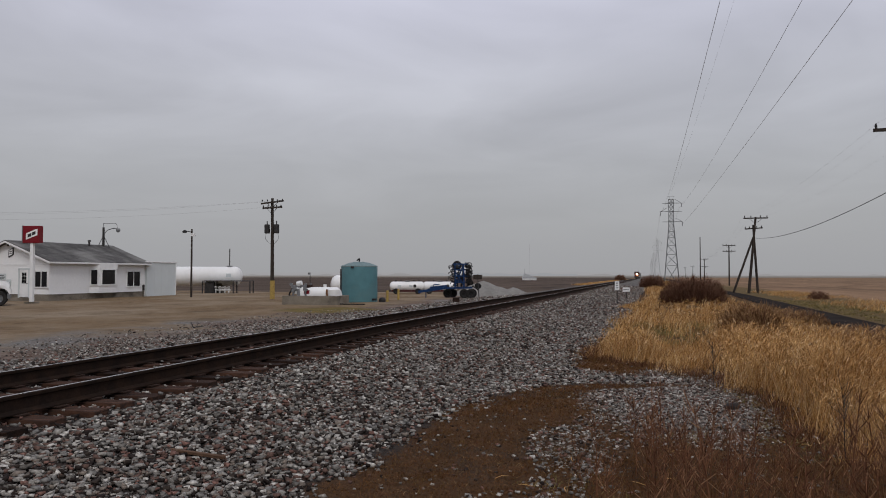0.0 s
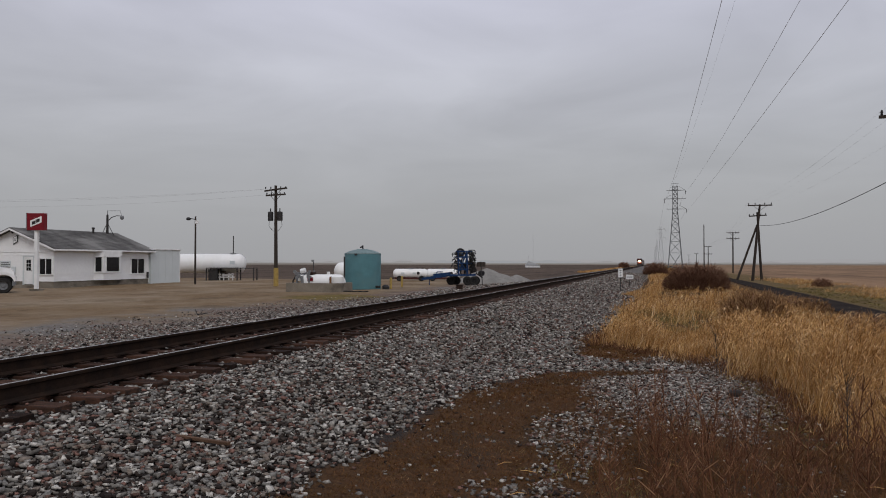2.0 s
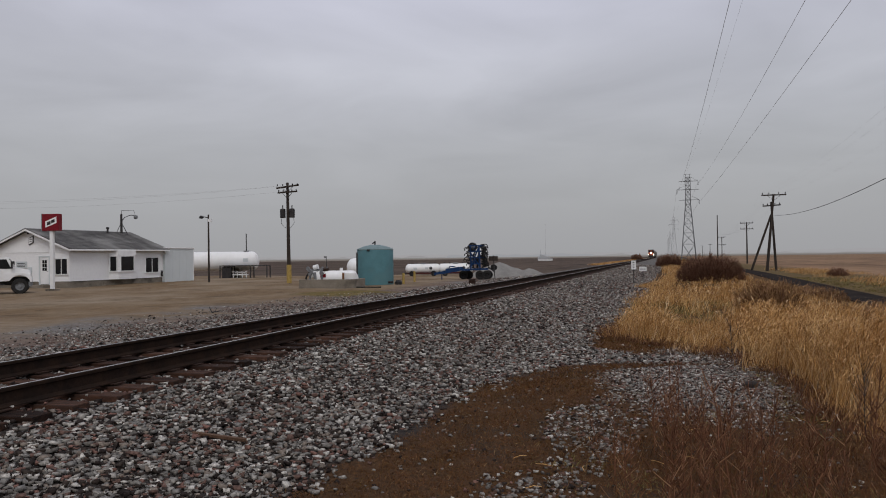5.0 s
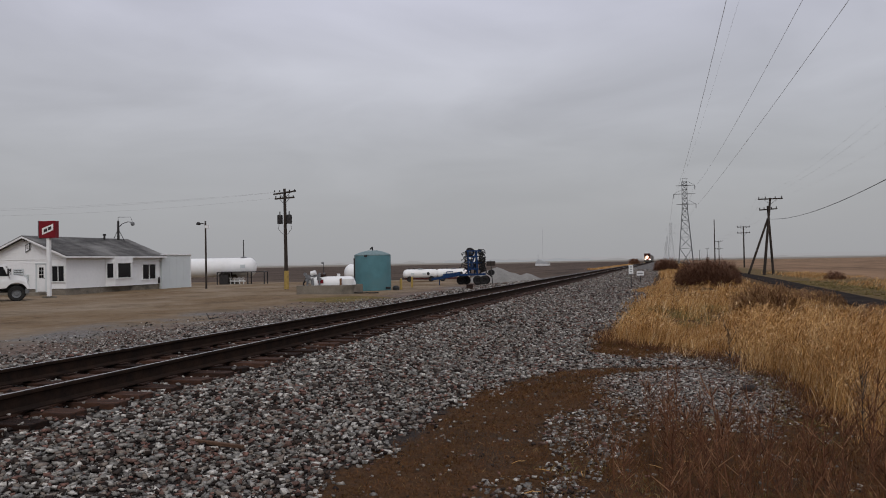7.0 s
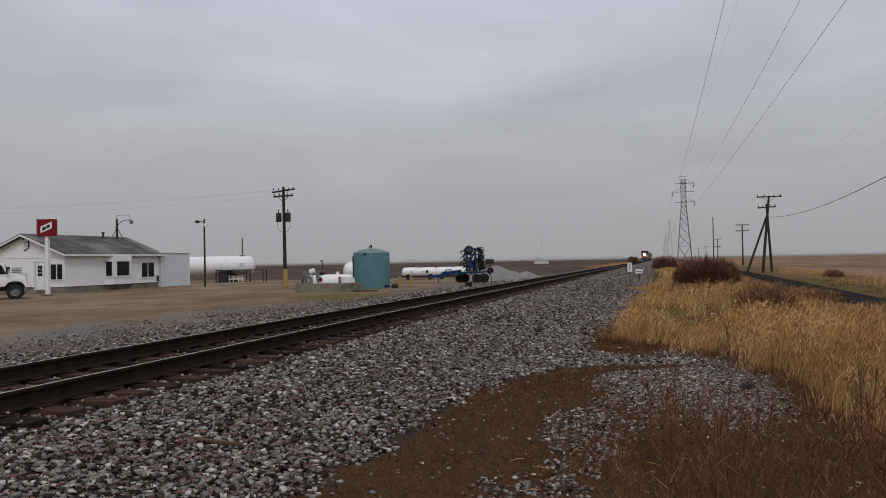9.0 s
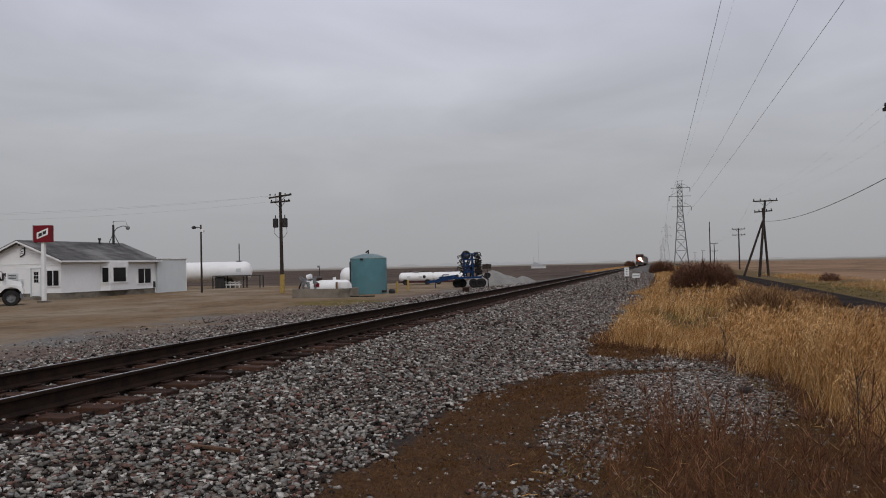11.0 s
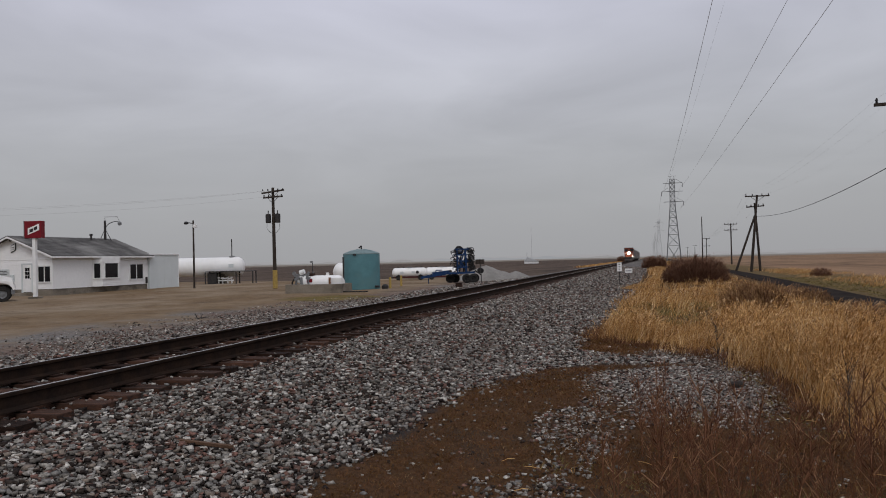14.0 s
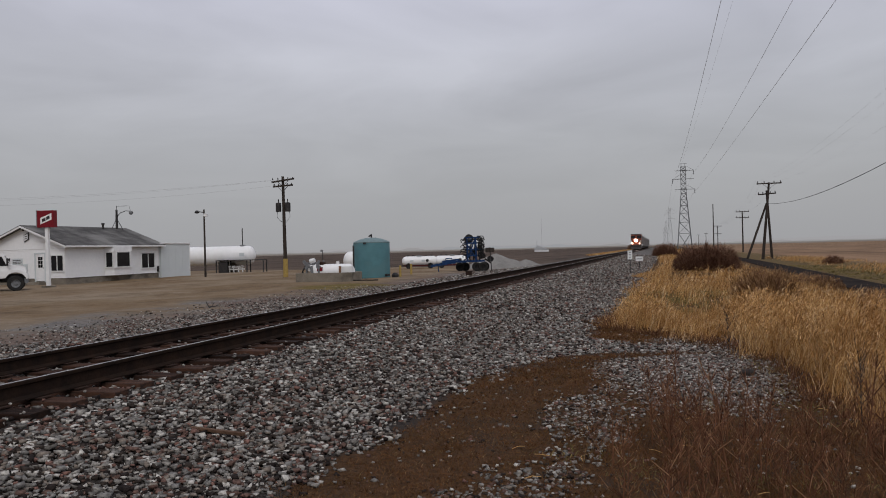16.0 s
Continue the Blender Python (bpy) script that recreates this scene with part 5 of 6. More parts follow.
wire("telephone_cable", (9.6, 32.2, 5.45), (10.35, 82, 5.55), 0.68, 0.017, CABLE, rw, 30)
wire("telephone_cable", (9.2, -15, 5.4), (9.6, 32.2, 5.45), 0.7, 0.017, CABLE, rw, 30)
for k in range(4):
    wire("line_wire", (15 - 1 + 0.7 * k, 153, 7.7), (17.7 - 1 + 0.7 * k, 262, 7.7), 1.0, 0.006, WIRE, rw, 16)
yw = thing("yard_wires", 0, 0, 0, 0, "thin service wires sagging to the yard pole", "power line")
for k, (x, z) in enumerate(((-28.5, 7.45), (-28.0, 7.45), (-28.3, 7.0))):
    wire("service_wire", (x, 52.5, z), (-75 + k, 38 - 2 * k, 7.3), 0.9 + 0.2 * k, 0.005, WIRE, yw, 30)

# ---- distance ----
def make_distance():
    rnd = random.Random(2)
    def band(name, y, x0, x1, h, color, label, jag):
        """A low strip of far land, square to the track, its haze a glowing colour."""
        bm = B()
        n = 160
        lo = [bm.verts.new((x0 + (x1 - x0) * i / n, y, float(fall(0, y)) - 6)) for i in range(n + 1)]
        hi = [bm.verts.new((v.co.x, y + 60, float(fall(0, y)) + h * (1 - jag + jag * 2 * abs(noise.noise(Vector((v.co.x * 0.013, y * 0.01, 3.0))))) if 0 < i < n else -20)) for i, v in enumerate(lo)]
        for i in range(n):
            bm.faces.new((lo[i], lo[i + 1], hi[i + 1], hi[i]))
        tagged(part(name, bm, glow(name + "_haze_glow", color, 1.0)), label, "backdrop", kind="structure")
    # haze painted as glow: colours step from field brown towards the sky
    band("backdrop_1", 4300, -4100, 4100, 30, (0.345, 0.34, 0.352), "glowing strip in pale haze colour over the farthest fields", 0.15)
    band("backdrop_2", 3900, -4100, 4100, 18, (0.30, 0.295, 0.298), "glowing haze-coloured strip for far fields and woods", 0.5)
    band("backdrop_4", 2400, -4100, 4100, 5.2, (0.232, 0.218, 0.212), "glowing grey strip for far fields, haze put into its colour", 0.2)
    band("backdrop_5", 1700, -3000, 3000, 2.6, (0.182, 0.162, 0.150), "glowing brown strip for far fields, haze put into its colour", 0.2)
    band("backdrop_3", 2600, -760, -230, 15, (0.312, 0.320, 0.337), "glowing faint blue strip for far trees in haze", 0.3)
    f = thing("distant_barn", -56, 372, float(fall(-56, 372)), 10, "small white farm shed far across the field", "barn")
    part("wall", box(B(), -3.5, 3.5, -2, 2, -0.1, 1.2), WHITE, f)
    part("roof", prism(B(), [(-3.8, 1.0), (3.8, 1.0), (0.6, 2.2), (-2.2, 3.1)], -2.3, 2.3), HAZEGALV, f, "pale steel roof")
    part("mast", rod(B(), (-2.2, 0, 0), (-2.2, 0, 5.5), 0.12), HAZEGALV, f)
    m = thing("radio_mast", -150, 1000, float(fall(-150, 1000)), 0, "thin far radio mast", "mast")
    part("mast", rod(B(), (0, 0, 0), (0, 0, 46), 0.16, 0.1), HAZEGALV, m)


make_distance()

# ---- the train ----
LOCO = mat("loco_paint", (0.17, 0.04, 0.02), (0.115, 0.03, 0.018), rough=0.5, scale=1)
LOCODARK = mat("loco_dark", (0.05, 0.045, 0.042), (0.07, 0.06, 0.055), rough=0.6)
COACH = mat("car_silver", (0.22, 0.21, 0.205), (0.15, 0.14, 0.135), rough=0.5, scale=0.6)
LIGHT = glow("headlight_glow", (1.0, 0.88, 0.68), 90.0)

def make_locomotive():
    """Front faces local -y, the rail tops are z = 0."""
    t = thing("locomotive", TRACK, 500, 0.741, 0, "rusty orange and dark diesel locomotive with bright headlights", "locomotive")
    part("frame", box(B(), -1.5, 1.5, 0.3, 20.5, 1.1, 1.5, 0.05), LOCODARK, t, "dark underframe")
    nose = [(0.6, 1.5), (0.6, 2.9), (0.8, 3.15), (2.6, 3.15), (2.6, 1.5)]
    mt = Matrix(((0, 1, 0, 0), (1, 0, 0, 0), (0, 0, 1, 0), (0, 0, 0, 1)))
    part("nose", prism(B(), nose, -0.95, 0.95, mt), LOCO, t, "low orange nose")
    cab = [(2.2, 1.5), (2.2, 3.2), (2.55, 4.25), (2.9, 4.45), (5.2, 4.45), (5.2, 1.5)]
    c = part("cab", prism(B(), cab, -1.5, 1.5, mt), LOCO, t, "rusty orange cab")
    for x in (-0.85, 0.85):
        part("windscreen", prism(B(), [(2.17, 3.35), (2.44, 4.12), (2.48, 4.12), (2.21, 3.35)], x - 0.58, x + 0.58, mt), GLASS, c)
    part("cab_roof", box(B(), -1.45, 1.45, 2.6, 5.3, 4.44, 4.56, 0.03), LOCODARK, c)
    part("long_hood", box(B(), -0.95, 0.95, 5.2, 20.2, 1.5, 4.3, 0.15), LOCODARK, t, "dark long hood")
    part("hood_stripe", box(B(), -0.97, 0.97, 5.3, 20.0, 2.6, 3.7), LOCO, t, "orange hood side")
    part("sill_stripe", box(B(), -1.515, 1.515, 0.4, 20.4, 1.25, 1.45), WHITE, t, "pale sill stripe")
    part("radiator", box(B(), -1.35, 1.35, 15.5, 20.1, 3.5, 4.35, 0.1), LOCODARK, t)
    part("anticlimber", box(B(), -1.5, 1.5, 0.1, 0.35, 1.0, 1.5, 0.03), LOCODARK, t)
    part("plow", prism(B(), [(0.0, 0.15), (0.0, 0.3), (0.3, 0.95), (0.5, 0.95), (0.5, 0.15)], -1.4, 1.4, mt), LOCODARK, t, "dark snow plough")
    part("coupler", box(B(), -0.12, 0.12, -0.5, 0.2, 0.75, 1.05, 0.03), LOCODARK, t)
    for y in (3.5, 16.5):
        tr = part("truck", box(B(), -1.2, 1.2, y - 2.2, y + 2.2, 0.45, 1.05, 0.05), LOCODARK, t, "dark wheel truck")
        for d in (-1.7, 0.0, 1.7):
            part("wheelset", rod(B(), (-0.8, y + d, 0.5), (0.8, y + d, 0.5), 0.5, None, 20), RAIL, tr)
    part("fuel_tank", box(B(), -1.35, 1.35, 6.5, 13.5, 0.35, 1.1, 0.1), LOCODARK, t)
    for x in (-1.3, 1.3):
        part("handrail", rod(rod(B(), (x, 0.3, 1.5), (x, 0.3, 2.6), 0.03), (x, 0.3, 2.6), (x * 0.75, 0.6, 2.6), 0.03), WHITE, t)
        part("ditch_light", rod(B(), (x * 0.8, 0.05, 1.75), (x * 0.8, 0.3, 1.75), 0.08, None, 16), LIGHT, t, "bright ditch light")
    for x in (-0.17, 0.17):
        part("number_light", rod(B(), (x, 2.34, 4.3), (x, 2.6, 4.3), 0.1, None, 16), GLASS, t)
    part("headlight", rod(B(), (0, 0.5, 2.75), (0, 0.7, 2.75), 0.36, None, 18), LIGHT, t, "bright nose headlight")
    return t


def make_coach():
    t = thing("rail_car", TRACK, 520, 0.741, 0, "grey rail car with an orange stripe behind the locomotive", "rail car", "cars of the train")
    body = [(-1.5, 1.0), (1.5, 1.0), (1.55, 1.3), (1.5, 3.9), (1.2, 4.4), (0.6, 4.6), (-0.6, 4.6), (-1.2, 4.4), (-1.5, 3.9), (-1.55, 1.3)]
    part("body", prism(B(), body, 0.4, 17.4), COACH, t, "grey ribbed body")
    part("side_stripe", box(B(), -1.57, 1.57, 0.5, 17.3, 2.3, 3.1), LOCO, t, "rusty orange side stripe")
    for k in range(12):
        part("side_rib", box(B(), -1.6, 1.6, 0.9 + k * 1.4, 1.0 + k * 1.4, 1.1, 3.9), COACH, t)
    part("roof_hatch", box(B(), -0.4, 0.4, 2, 16, 4.58, 4.7, 0.03), COACH, t)
    part("end_ladder", box(box(B(), -1.3, -1.25, 0.34, 0.4, 1.0, 4.0), -0.9, -0.85, 0.34, 0.4, 1.0, 4.0), IRON, t)
    for y in (2.6, 15.2):
        tr = part("truck", box(B(), -1.1, 1.1, y - 1.3, y + 1.3, 0.35, 0.95, 0.05), LOCODARK, t)
        for d in (-0.85, 0.85):
            part("wheelset", rod(B(), (-0.8, y + d, 0.42), (0.8, y + d, 0.42), 0.42, None, 20), RAIL, tr)
    return t


loco = make_locomotive()
coaches = [make_coach()]
for k in range(1, 8):
    coaches.append(copy_thing(coaches[0], pose(TRACK, 520 + 18 * k, 0.741)))

# ---- dry grass and weeds ----
def palette_leaf(name, colors, rough=0.8, patch=0.0, tint=(0.6, 0.5, 0.45)):
    m = palette_stone(name, colors, rough, 0.15)
    for n in m.node_tree.nodes:
        if n.bl_idname == "ShaderNodeValToRGB":
            n.color_ramp.interpolation = "LINEAR"
    if patch:
        # stands of browner and paler growth
        nt = m.node_tree
        tc, n, r, x = (nt.nodes.new("ShaderNode" + k) for k in ("TexCoord", "TexNoise", "MapRange", "Mix"))
        n.inputs["Scale"].default_value, n.inputs["Detail"].default_value = patch, 4.0
        nt.links.new(tc.outputs["Object"], n.inputs["Vector"])
        r.inputs["From Min"].default_value, r.inputs["From Max"].default_value = 0.38, 0.62
        nt.links.new(n.outputs["Fac"], r.inputs["Value"])
        x.data_type, x.blend_type = "RGBA", "MULTIPLY"
        base = nt.nodes["Principled BSDF"].inputs["Base Color"]
        nt.links.new(base.links[0].from_socket, x.inputs[6])
        x.inputs[7].default_value = (*tint, 1)
        nt.links.new(r.outputs["Result"], x.inputs[0])
        nt.links.new(x.outputs[2], base)
    return m


GOLD = palette_leaf("golden_straw", [(0.0, (0.105, 0.048, 0.018)), (0.2, (0.30, 0.155, 0.055)), (0.5, (0.53, 0.30, 0.108)), (0.8, (0.68, 0.43, 0.18)), (1.0, (0.88, 0.68, 0.43))], patch=1.3, tint=(0.80, 0.72, 0.64))
THATCH = palette_leaf("brown_thatch", [(0.0, (0.055, 0.022, 0.010)), (0.3, (0.115, 0.049, 0.020)), (0.7, (0.165, 0.074, 0.029)), (0.95, (0.13, 0.078, 0.03)), (1.0, (0.38, 0.24, 0.12))], patch=2.6, tint=(0.74, 0.76, 0.66))
RUST = palette_leaf("russet_stem", [(0.0, (0.06, 0.027, 0.016)), (0.4, (0.12, 0.053, 0.03)), (0.8, (0.185, 0.085, 0.045)), (1.0, (0.33, 0.19, 0.105))])
THICKET = palette_leaf("dead_thicket", [(0.0, (0.10, 0.05, 0.024)), (0.5, (0.20, 0.11, 0.052)), (1.0, (0.36, 0.22, 0.11))])
TWIG = palette_leaf("shrub_twig", [(0.0, (0.085, 0.042, 0.028)), (0.5, (0.165, 0.085, 0.055)), (1.0, (0.25, 0.14, 0.092))])
OLIVE = palette_leaf("olive_leaf", [(0.0, (0.09, 0.074, 0.027)), (0.5, (0.17, 0.138, 0.05)), (1.0, (0.30, 0.22, 0.095))])


def ribbons(base, way, length, width, droop, rng, seg=3):
    """Tapered ribbons from base points along unit ways, bending down by droop."""
    n = len(length)
    side = np.stack([-way[:, 1], way[:, 0], np.zeros(n)], -1) + rng.normal(0, 0.25, (n, 3))
    a = rng.uniform(0, 6.283, n)
    flat = np.stack([np.cos(a), np.sin(a), np.zeros(n)], -1)
    side = np.where(np.abs(way[:, 2:3]) > 0.8, flat, side)
    side /= np.linalg.norm(side, axis=1, keepdims=True)
    bend = np.stack([way[:, 0], way[:, 1], np.zeros(n)], -1)
    bl = np.linalg.norm(bend, axis=1, keepdims=True)
    bend = np.where(bl > 1e-3, bend / np.maximum(bl, 1e-3), flat)
    V = np.zeros((n, 2 * seg + 1, 3))
    for k in range(seg + 1):
        s = k / seg
        p = base + way * (length * s)[:, None] + bend * (droop * length * s * s * 0.6)[:, None] - np.array([0, 0, 1.0]) * (droop * length * s * s * 0.45)[:, None]
        if k < seg:
            w = side * (width * (1 - 0.6 * s))[:, None] / 2
            V[:, 2 * k], V[:, 2 * k + 1] = p - w, p + w
        else:
            V[:, 2 * seg] = p
    f = []
    for k in range(seg - 1):
        f += [(2 * k, 2 * k + 1, 2 * k + 3), (2 * k, 2 * k + 3, 2 * k + 2)]
    f.append((2 * seg - 2, 2 * seg - 1, 2 * seg))
    f = np.array(f)
    m = 2 * seg + 1
    return V.reshape(-1, 3), (f[None] + (np.arange(n) * m)[:, None, None]).reshape(-1, 3)


def join(pieces):
    V, F, k = [], [], 0
    for v, f in pieces:
        V.append(v), F.append(f + k)
        k += len(v)
    return np.concatenate(V), np.concatenate(F)


def upright(n, rng, spread, wind=(0.25, -0.05)):
    d = np.stack([rng.normal(wind[0], spread, n), rng.normal(wind[1], spread, n), np.ones(n)], -1)
    return d / np.linalg.norm(d, axis=1, keepdims=True)


def tuft_field(rng, n, x0, x1, y0, y1, keep, per, spread=0.11):
    """Roots gathered in tufts: tuft centres where keep(x, y) passes a draw."""
    cx, cy = rng.uniform(x0, x1, n), rng.uniform(y0, y1, n)
    k = rng.uniform(0, 1, n) < keep(cx, cy)
    cx, cy = cx[k], cy[k]
    x = np.repeat(cx, per) + rng.normal(0, spread, len(cx) * per)
    y = np.repeat(cy, per) + rng.normal(0, spread, len(cx) * per)
    tall = np.repeat(rng.uniform(0.75, 1.15, len(cx)), per)
    return x, y, tall


def patchy(x, y, s, seed):
    return np.array([noise.noise(Vector((a * s, b * s, seed))) for a, b in zip(x, y)])


def make_golden_grass():
    rng = np.random.default_rng(31)
    pieces = []
    def lot(n, x0, x1, y0, y1, per, hfun, w, droop=0.35, gap=0.0, keep=None):
        def kp(x, y):
            e = smooth_step(-0.2, 0.6, x - verge_edge(y) + 0.2 * np.sin(y * 3.1) * np.sin(y * 1.3 + x) + 0.45 * patchy(x, y, 1.1, 21.0))
            e = e * (1 - smooth_step(4.9, 5.6, x))
            e = e * (0.6 + 0.4 * np.clip(patchy(x, y, 0.9, 3.0) * 3 + 0.6, 0, 1))
            return e if keep is None else e * keep(x, y)
        x, y, tall = tuft_field(rng, n, x0, x1, y0, y1, kp, per)
        h = hfun(x, y) * tall * rng.uniform(0.35, 1.12, len(x)) * (0.5 + 0.5 * smooth_step(-0.2, 0.6, x - verge_edge(y))) * (1 + 0.9 * patchy(x, y, 0.7, 5.0))
        h = np.minimum(h, 1.22 * rng.uniform(0.85, 1.0, len(x)))
        base = np.stack([x, y, land(x, y) - 0.02], -1)
        way = upright(len(x), rng, 0.17, (0.1, 0.0))
        pieces.append(ribbons(base, way, h, w * rng.uniform(0.6, 1.4, len(x)), droop * rng.uniform(0.1, 2.4, len(x)), rng))
        # seed heads on the taller stalks
        k = (h > 0.38) & (rng.uniform(0, 1, len(x)) < 0.4)
        tip = base[k] + way[k] * (h[k] * 0.92)[:, None] - np.array([0, 0, 1.0]) * (droop * h[k] * 0.2)[:, None]
        for _ in range(3):
            d = way[k] + rng.normal(0, 0.5, (k.sum(), 3)) + np.array([0.3, 0, -0.1])
            d /= np.linalg.norm(d, axis=1, keepdims=True)
            pieces.append(ribbons(tip + rng.normal(0, 0.012, (k.sum(), 3)), d, rng.uniform(0.06, 0.13, k.sum()), np.full(k.sum(), w * 1.3), np.full(k.sum(), 0.5), rng, 2))
    def rise(x, y):
        tall = np.exp(-(((x - 2.1) / 0.7) ** 2 + ((y - 10.6) / 2.2) ** 2))
        low = smooth_step(2.7, 3.6, x) * 0.36
        return 0.54 + 0.8 * tall - low + 0.08 * np.sin(x * 2 + y)
    lot(2700, 1.1, 4.6, 5.0, 12.5, 25, rise, 0.0052)
    lot(2600, -1.4, 5.6, 12.0, 17.5, 23, rise, 0.007)
    hole = lambda x, y: np.where((y > 18.8) & (y < 26.5) & (x < 1.9 + 0.3 * np.sin(y * 2)), 0.25, 1.0)
    lot(2400, -1.4, 5.6, 17.5, 30, 13, lambda x, y: 0.42 + 0.12 * np.sin(x * 1.7 + y * 0.6) - 0.22 * smooth_step(3.0, 4.2, x), 0.012, keep=hole)
    lot(1600, -1.5, 5.6, 30, 60, 14, lambda x, y: 0.38 + 0.1 * np.sin(x * 1.7 + y * 0.6) - 0.1 * smooth_step(3.2, 4.2, x), 0.02, keep=lambda x, y: np.where((x > 0.7) & (y > 40) & (y < 47), 0.2, 0.85))
    v, f = join(pieces)
    tagged(bulk("golden_grass", v, f, GOLD), "tall dry golden grass leaning in the verge", "grass", kind="stuff")
    # far verges: along the track and past the road
    pieces = []
    def strip(n, x0, x1, y0, y1, h, w, per=12):
        x, y, tall = tuft_field(rng, n, x0, x1, y0, y1, lambda a, b: 0.35 + 0.65 * (patchy(a, b, 0.12, 8.0) > -0.05), per, 0.3)
        pieces.append(ribbons(np.stack([x, y, land(x, y) - 0.03], -1), upright(len(x), rng, 0.25), h * tall * rng.uniform(0.5, 1.1, len(x)), np.full(len(x), w), rng.uniform(0.1, 0.5, len(x)), rng))
    strip(900, 0.1, 4.4, 60, 160, 0.6, 0.05)
    strip(420, 0.6, 4.5, 160, 420, 0.8, 0.12)
    strip(420, 10.8, 15.5, 40, 90, 0.38, 0.025)
    strip(2600, -13.8, -11.4, 150, 420, 0.45, 0.07, 9)
    v, f = join(pieces)
    tagged(bulk("roadside_grass", v, f, GOLD), "straw-coloured grass strips along road and track", "grass", kind="stuff")


make_golden_grass()

def make_thatch():
    rng = np.random.default_rng(41)
    pieces = []
    def area(n, x0, x1, y0, y1, per, keep, h0, h1, w, spread=0.5):
        x, y, tall = tuft_field(rng, n, x0, x1, y0, y1, keep, per, 0.06)
        pieces.append(ribbons(np.stack([x, y, land(x, y) - 0.01], -1), upright(len(x), rng, spread, (0.1, 0)), rng.uniform(h0, h1, len(x)) * tall, w * rng.uniform(0.6, 1.4, len(x)), rng.uniform(0.2, 1.2, len(x)), rng, 2))
    def mat_keep(x, y):
        bare = np.array([bareness(p, q) for p, q in zip(x, y)])
        edge = smooth_step(-0.08, 0.18, x - stone_edge(y) + 0.10 * np.sin(y * 5.3) + 0.25 * patchy(x, y, 2.2, 14.0))
        foot = np.exp(-((x - verge_edge(y) + 0.25) / 0.3) ** 2)
        return np.maximum(edge * np.clip(1.06 - 1.25 * bare, 0.0, 1.0), foot * 0.8)
    area(9500, -2.8, 2.2, 3.4, 9.0, 17, mat_keep, 0.025, 0.075, 0.0044, 0.7)
    area(6000, -2.7, 1.9, 9.0, 12.6, 15, mat_keep, 0.03, 0.085, 0.006, 0.7)
    area(3000, -1.6, 1.6, 12.6, 17.5, 13, mat_keep, 0.04, 0.11, 0.008, 0.6)
    near = lambda x, y: smooth_step(-0.9, 0.4, x + 0.25 * (y - 5)) * (1 - smooth_step(6.6, 8.2, y)) * 0.9
    area(1500, -1.0, 2.6, 3.2, 8.4, 12, near, 0.06, 0.22, 0.004, 0.4)
    foot = lambda x, y: np.exp(-((x - verge_edge(y) + 0.15) / 0.28) ** 2) * 0.9
    area(1800, -1.6, 2.6, 6.5, 18, 11, foot, 0.06, 0.2, 0.007)
    v, f = join(pieces)
    tagged(bulk("brown_thatch", v, f, THATCH), "short matted brown grass over the gravel", "grass", kind="stuff")
    # green rosettes
    pieces = []
    gk = lambda x, y: np.clip(patchy(x, y, 0.8, 30.0) * 3 - 0.2, 0, 1)
    def green(n, x0, x1, y0, y1, h, w, keep):
        x, y, tall = tuft_field(rng, n, x0, x1, y0, y1, keep, 9, 0.08)
        pieces.append(ribbons(np.stack([x, y, land(x, y)], -1), upright(len(x), rng, 0.6, (0, 0)), h * tall * rng.uniform(0.5, 1.1, len(x)), np.full(len(x), w), rng.uniform(0.3, 1.2, len(x)), rng, 2))
    green(260, -1.0, 2.4, 3.4, 9, 0.08, 0.008, gk)
    green(1100, -1.0, 2.3, 18.5, 27, 0.24, 0.016, lambda x, y: 0.2 + 0.6 * (patchy(x, y, 0.5, 6.0) > 0))
    green(900, 8.8, 11.8, 28, 60, 0.12, 0.03, lambda x, y: np.full(len(x), 0.7))
    green(160, 1.2, 2.2, 7.5, 12, 0.12, 0.01, lambda x, y: np.exp(-((x - verge_edge(y) + 0.2) / 0.2) ** 2))
    v, f = join(pieces)
    tagged(bulk("green_weeds", v, f, OLIVE), "low olive green weeds among the dry grass", "weeds", kind="stuff")


make_thatch()

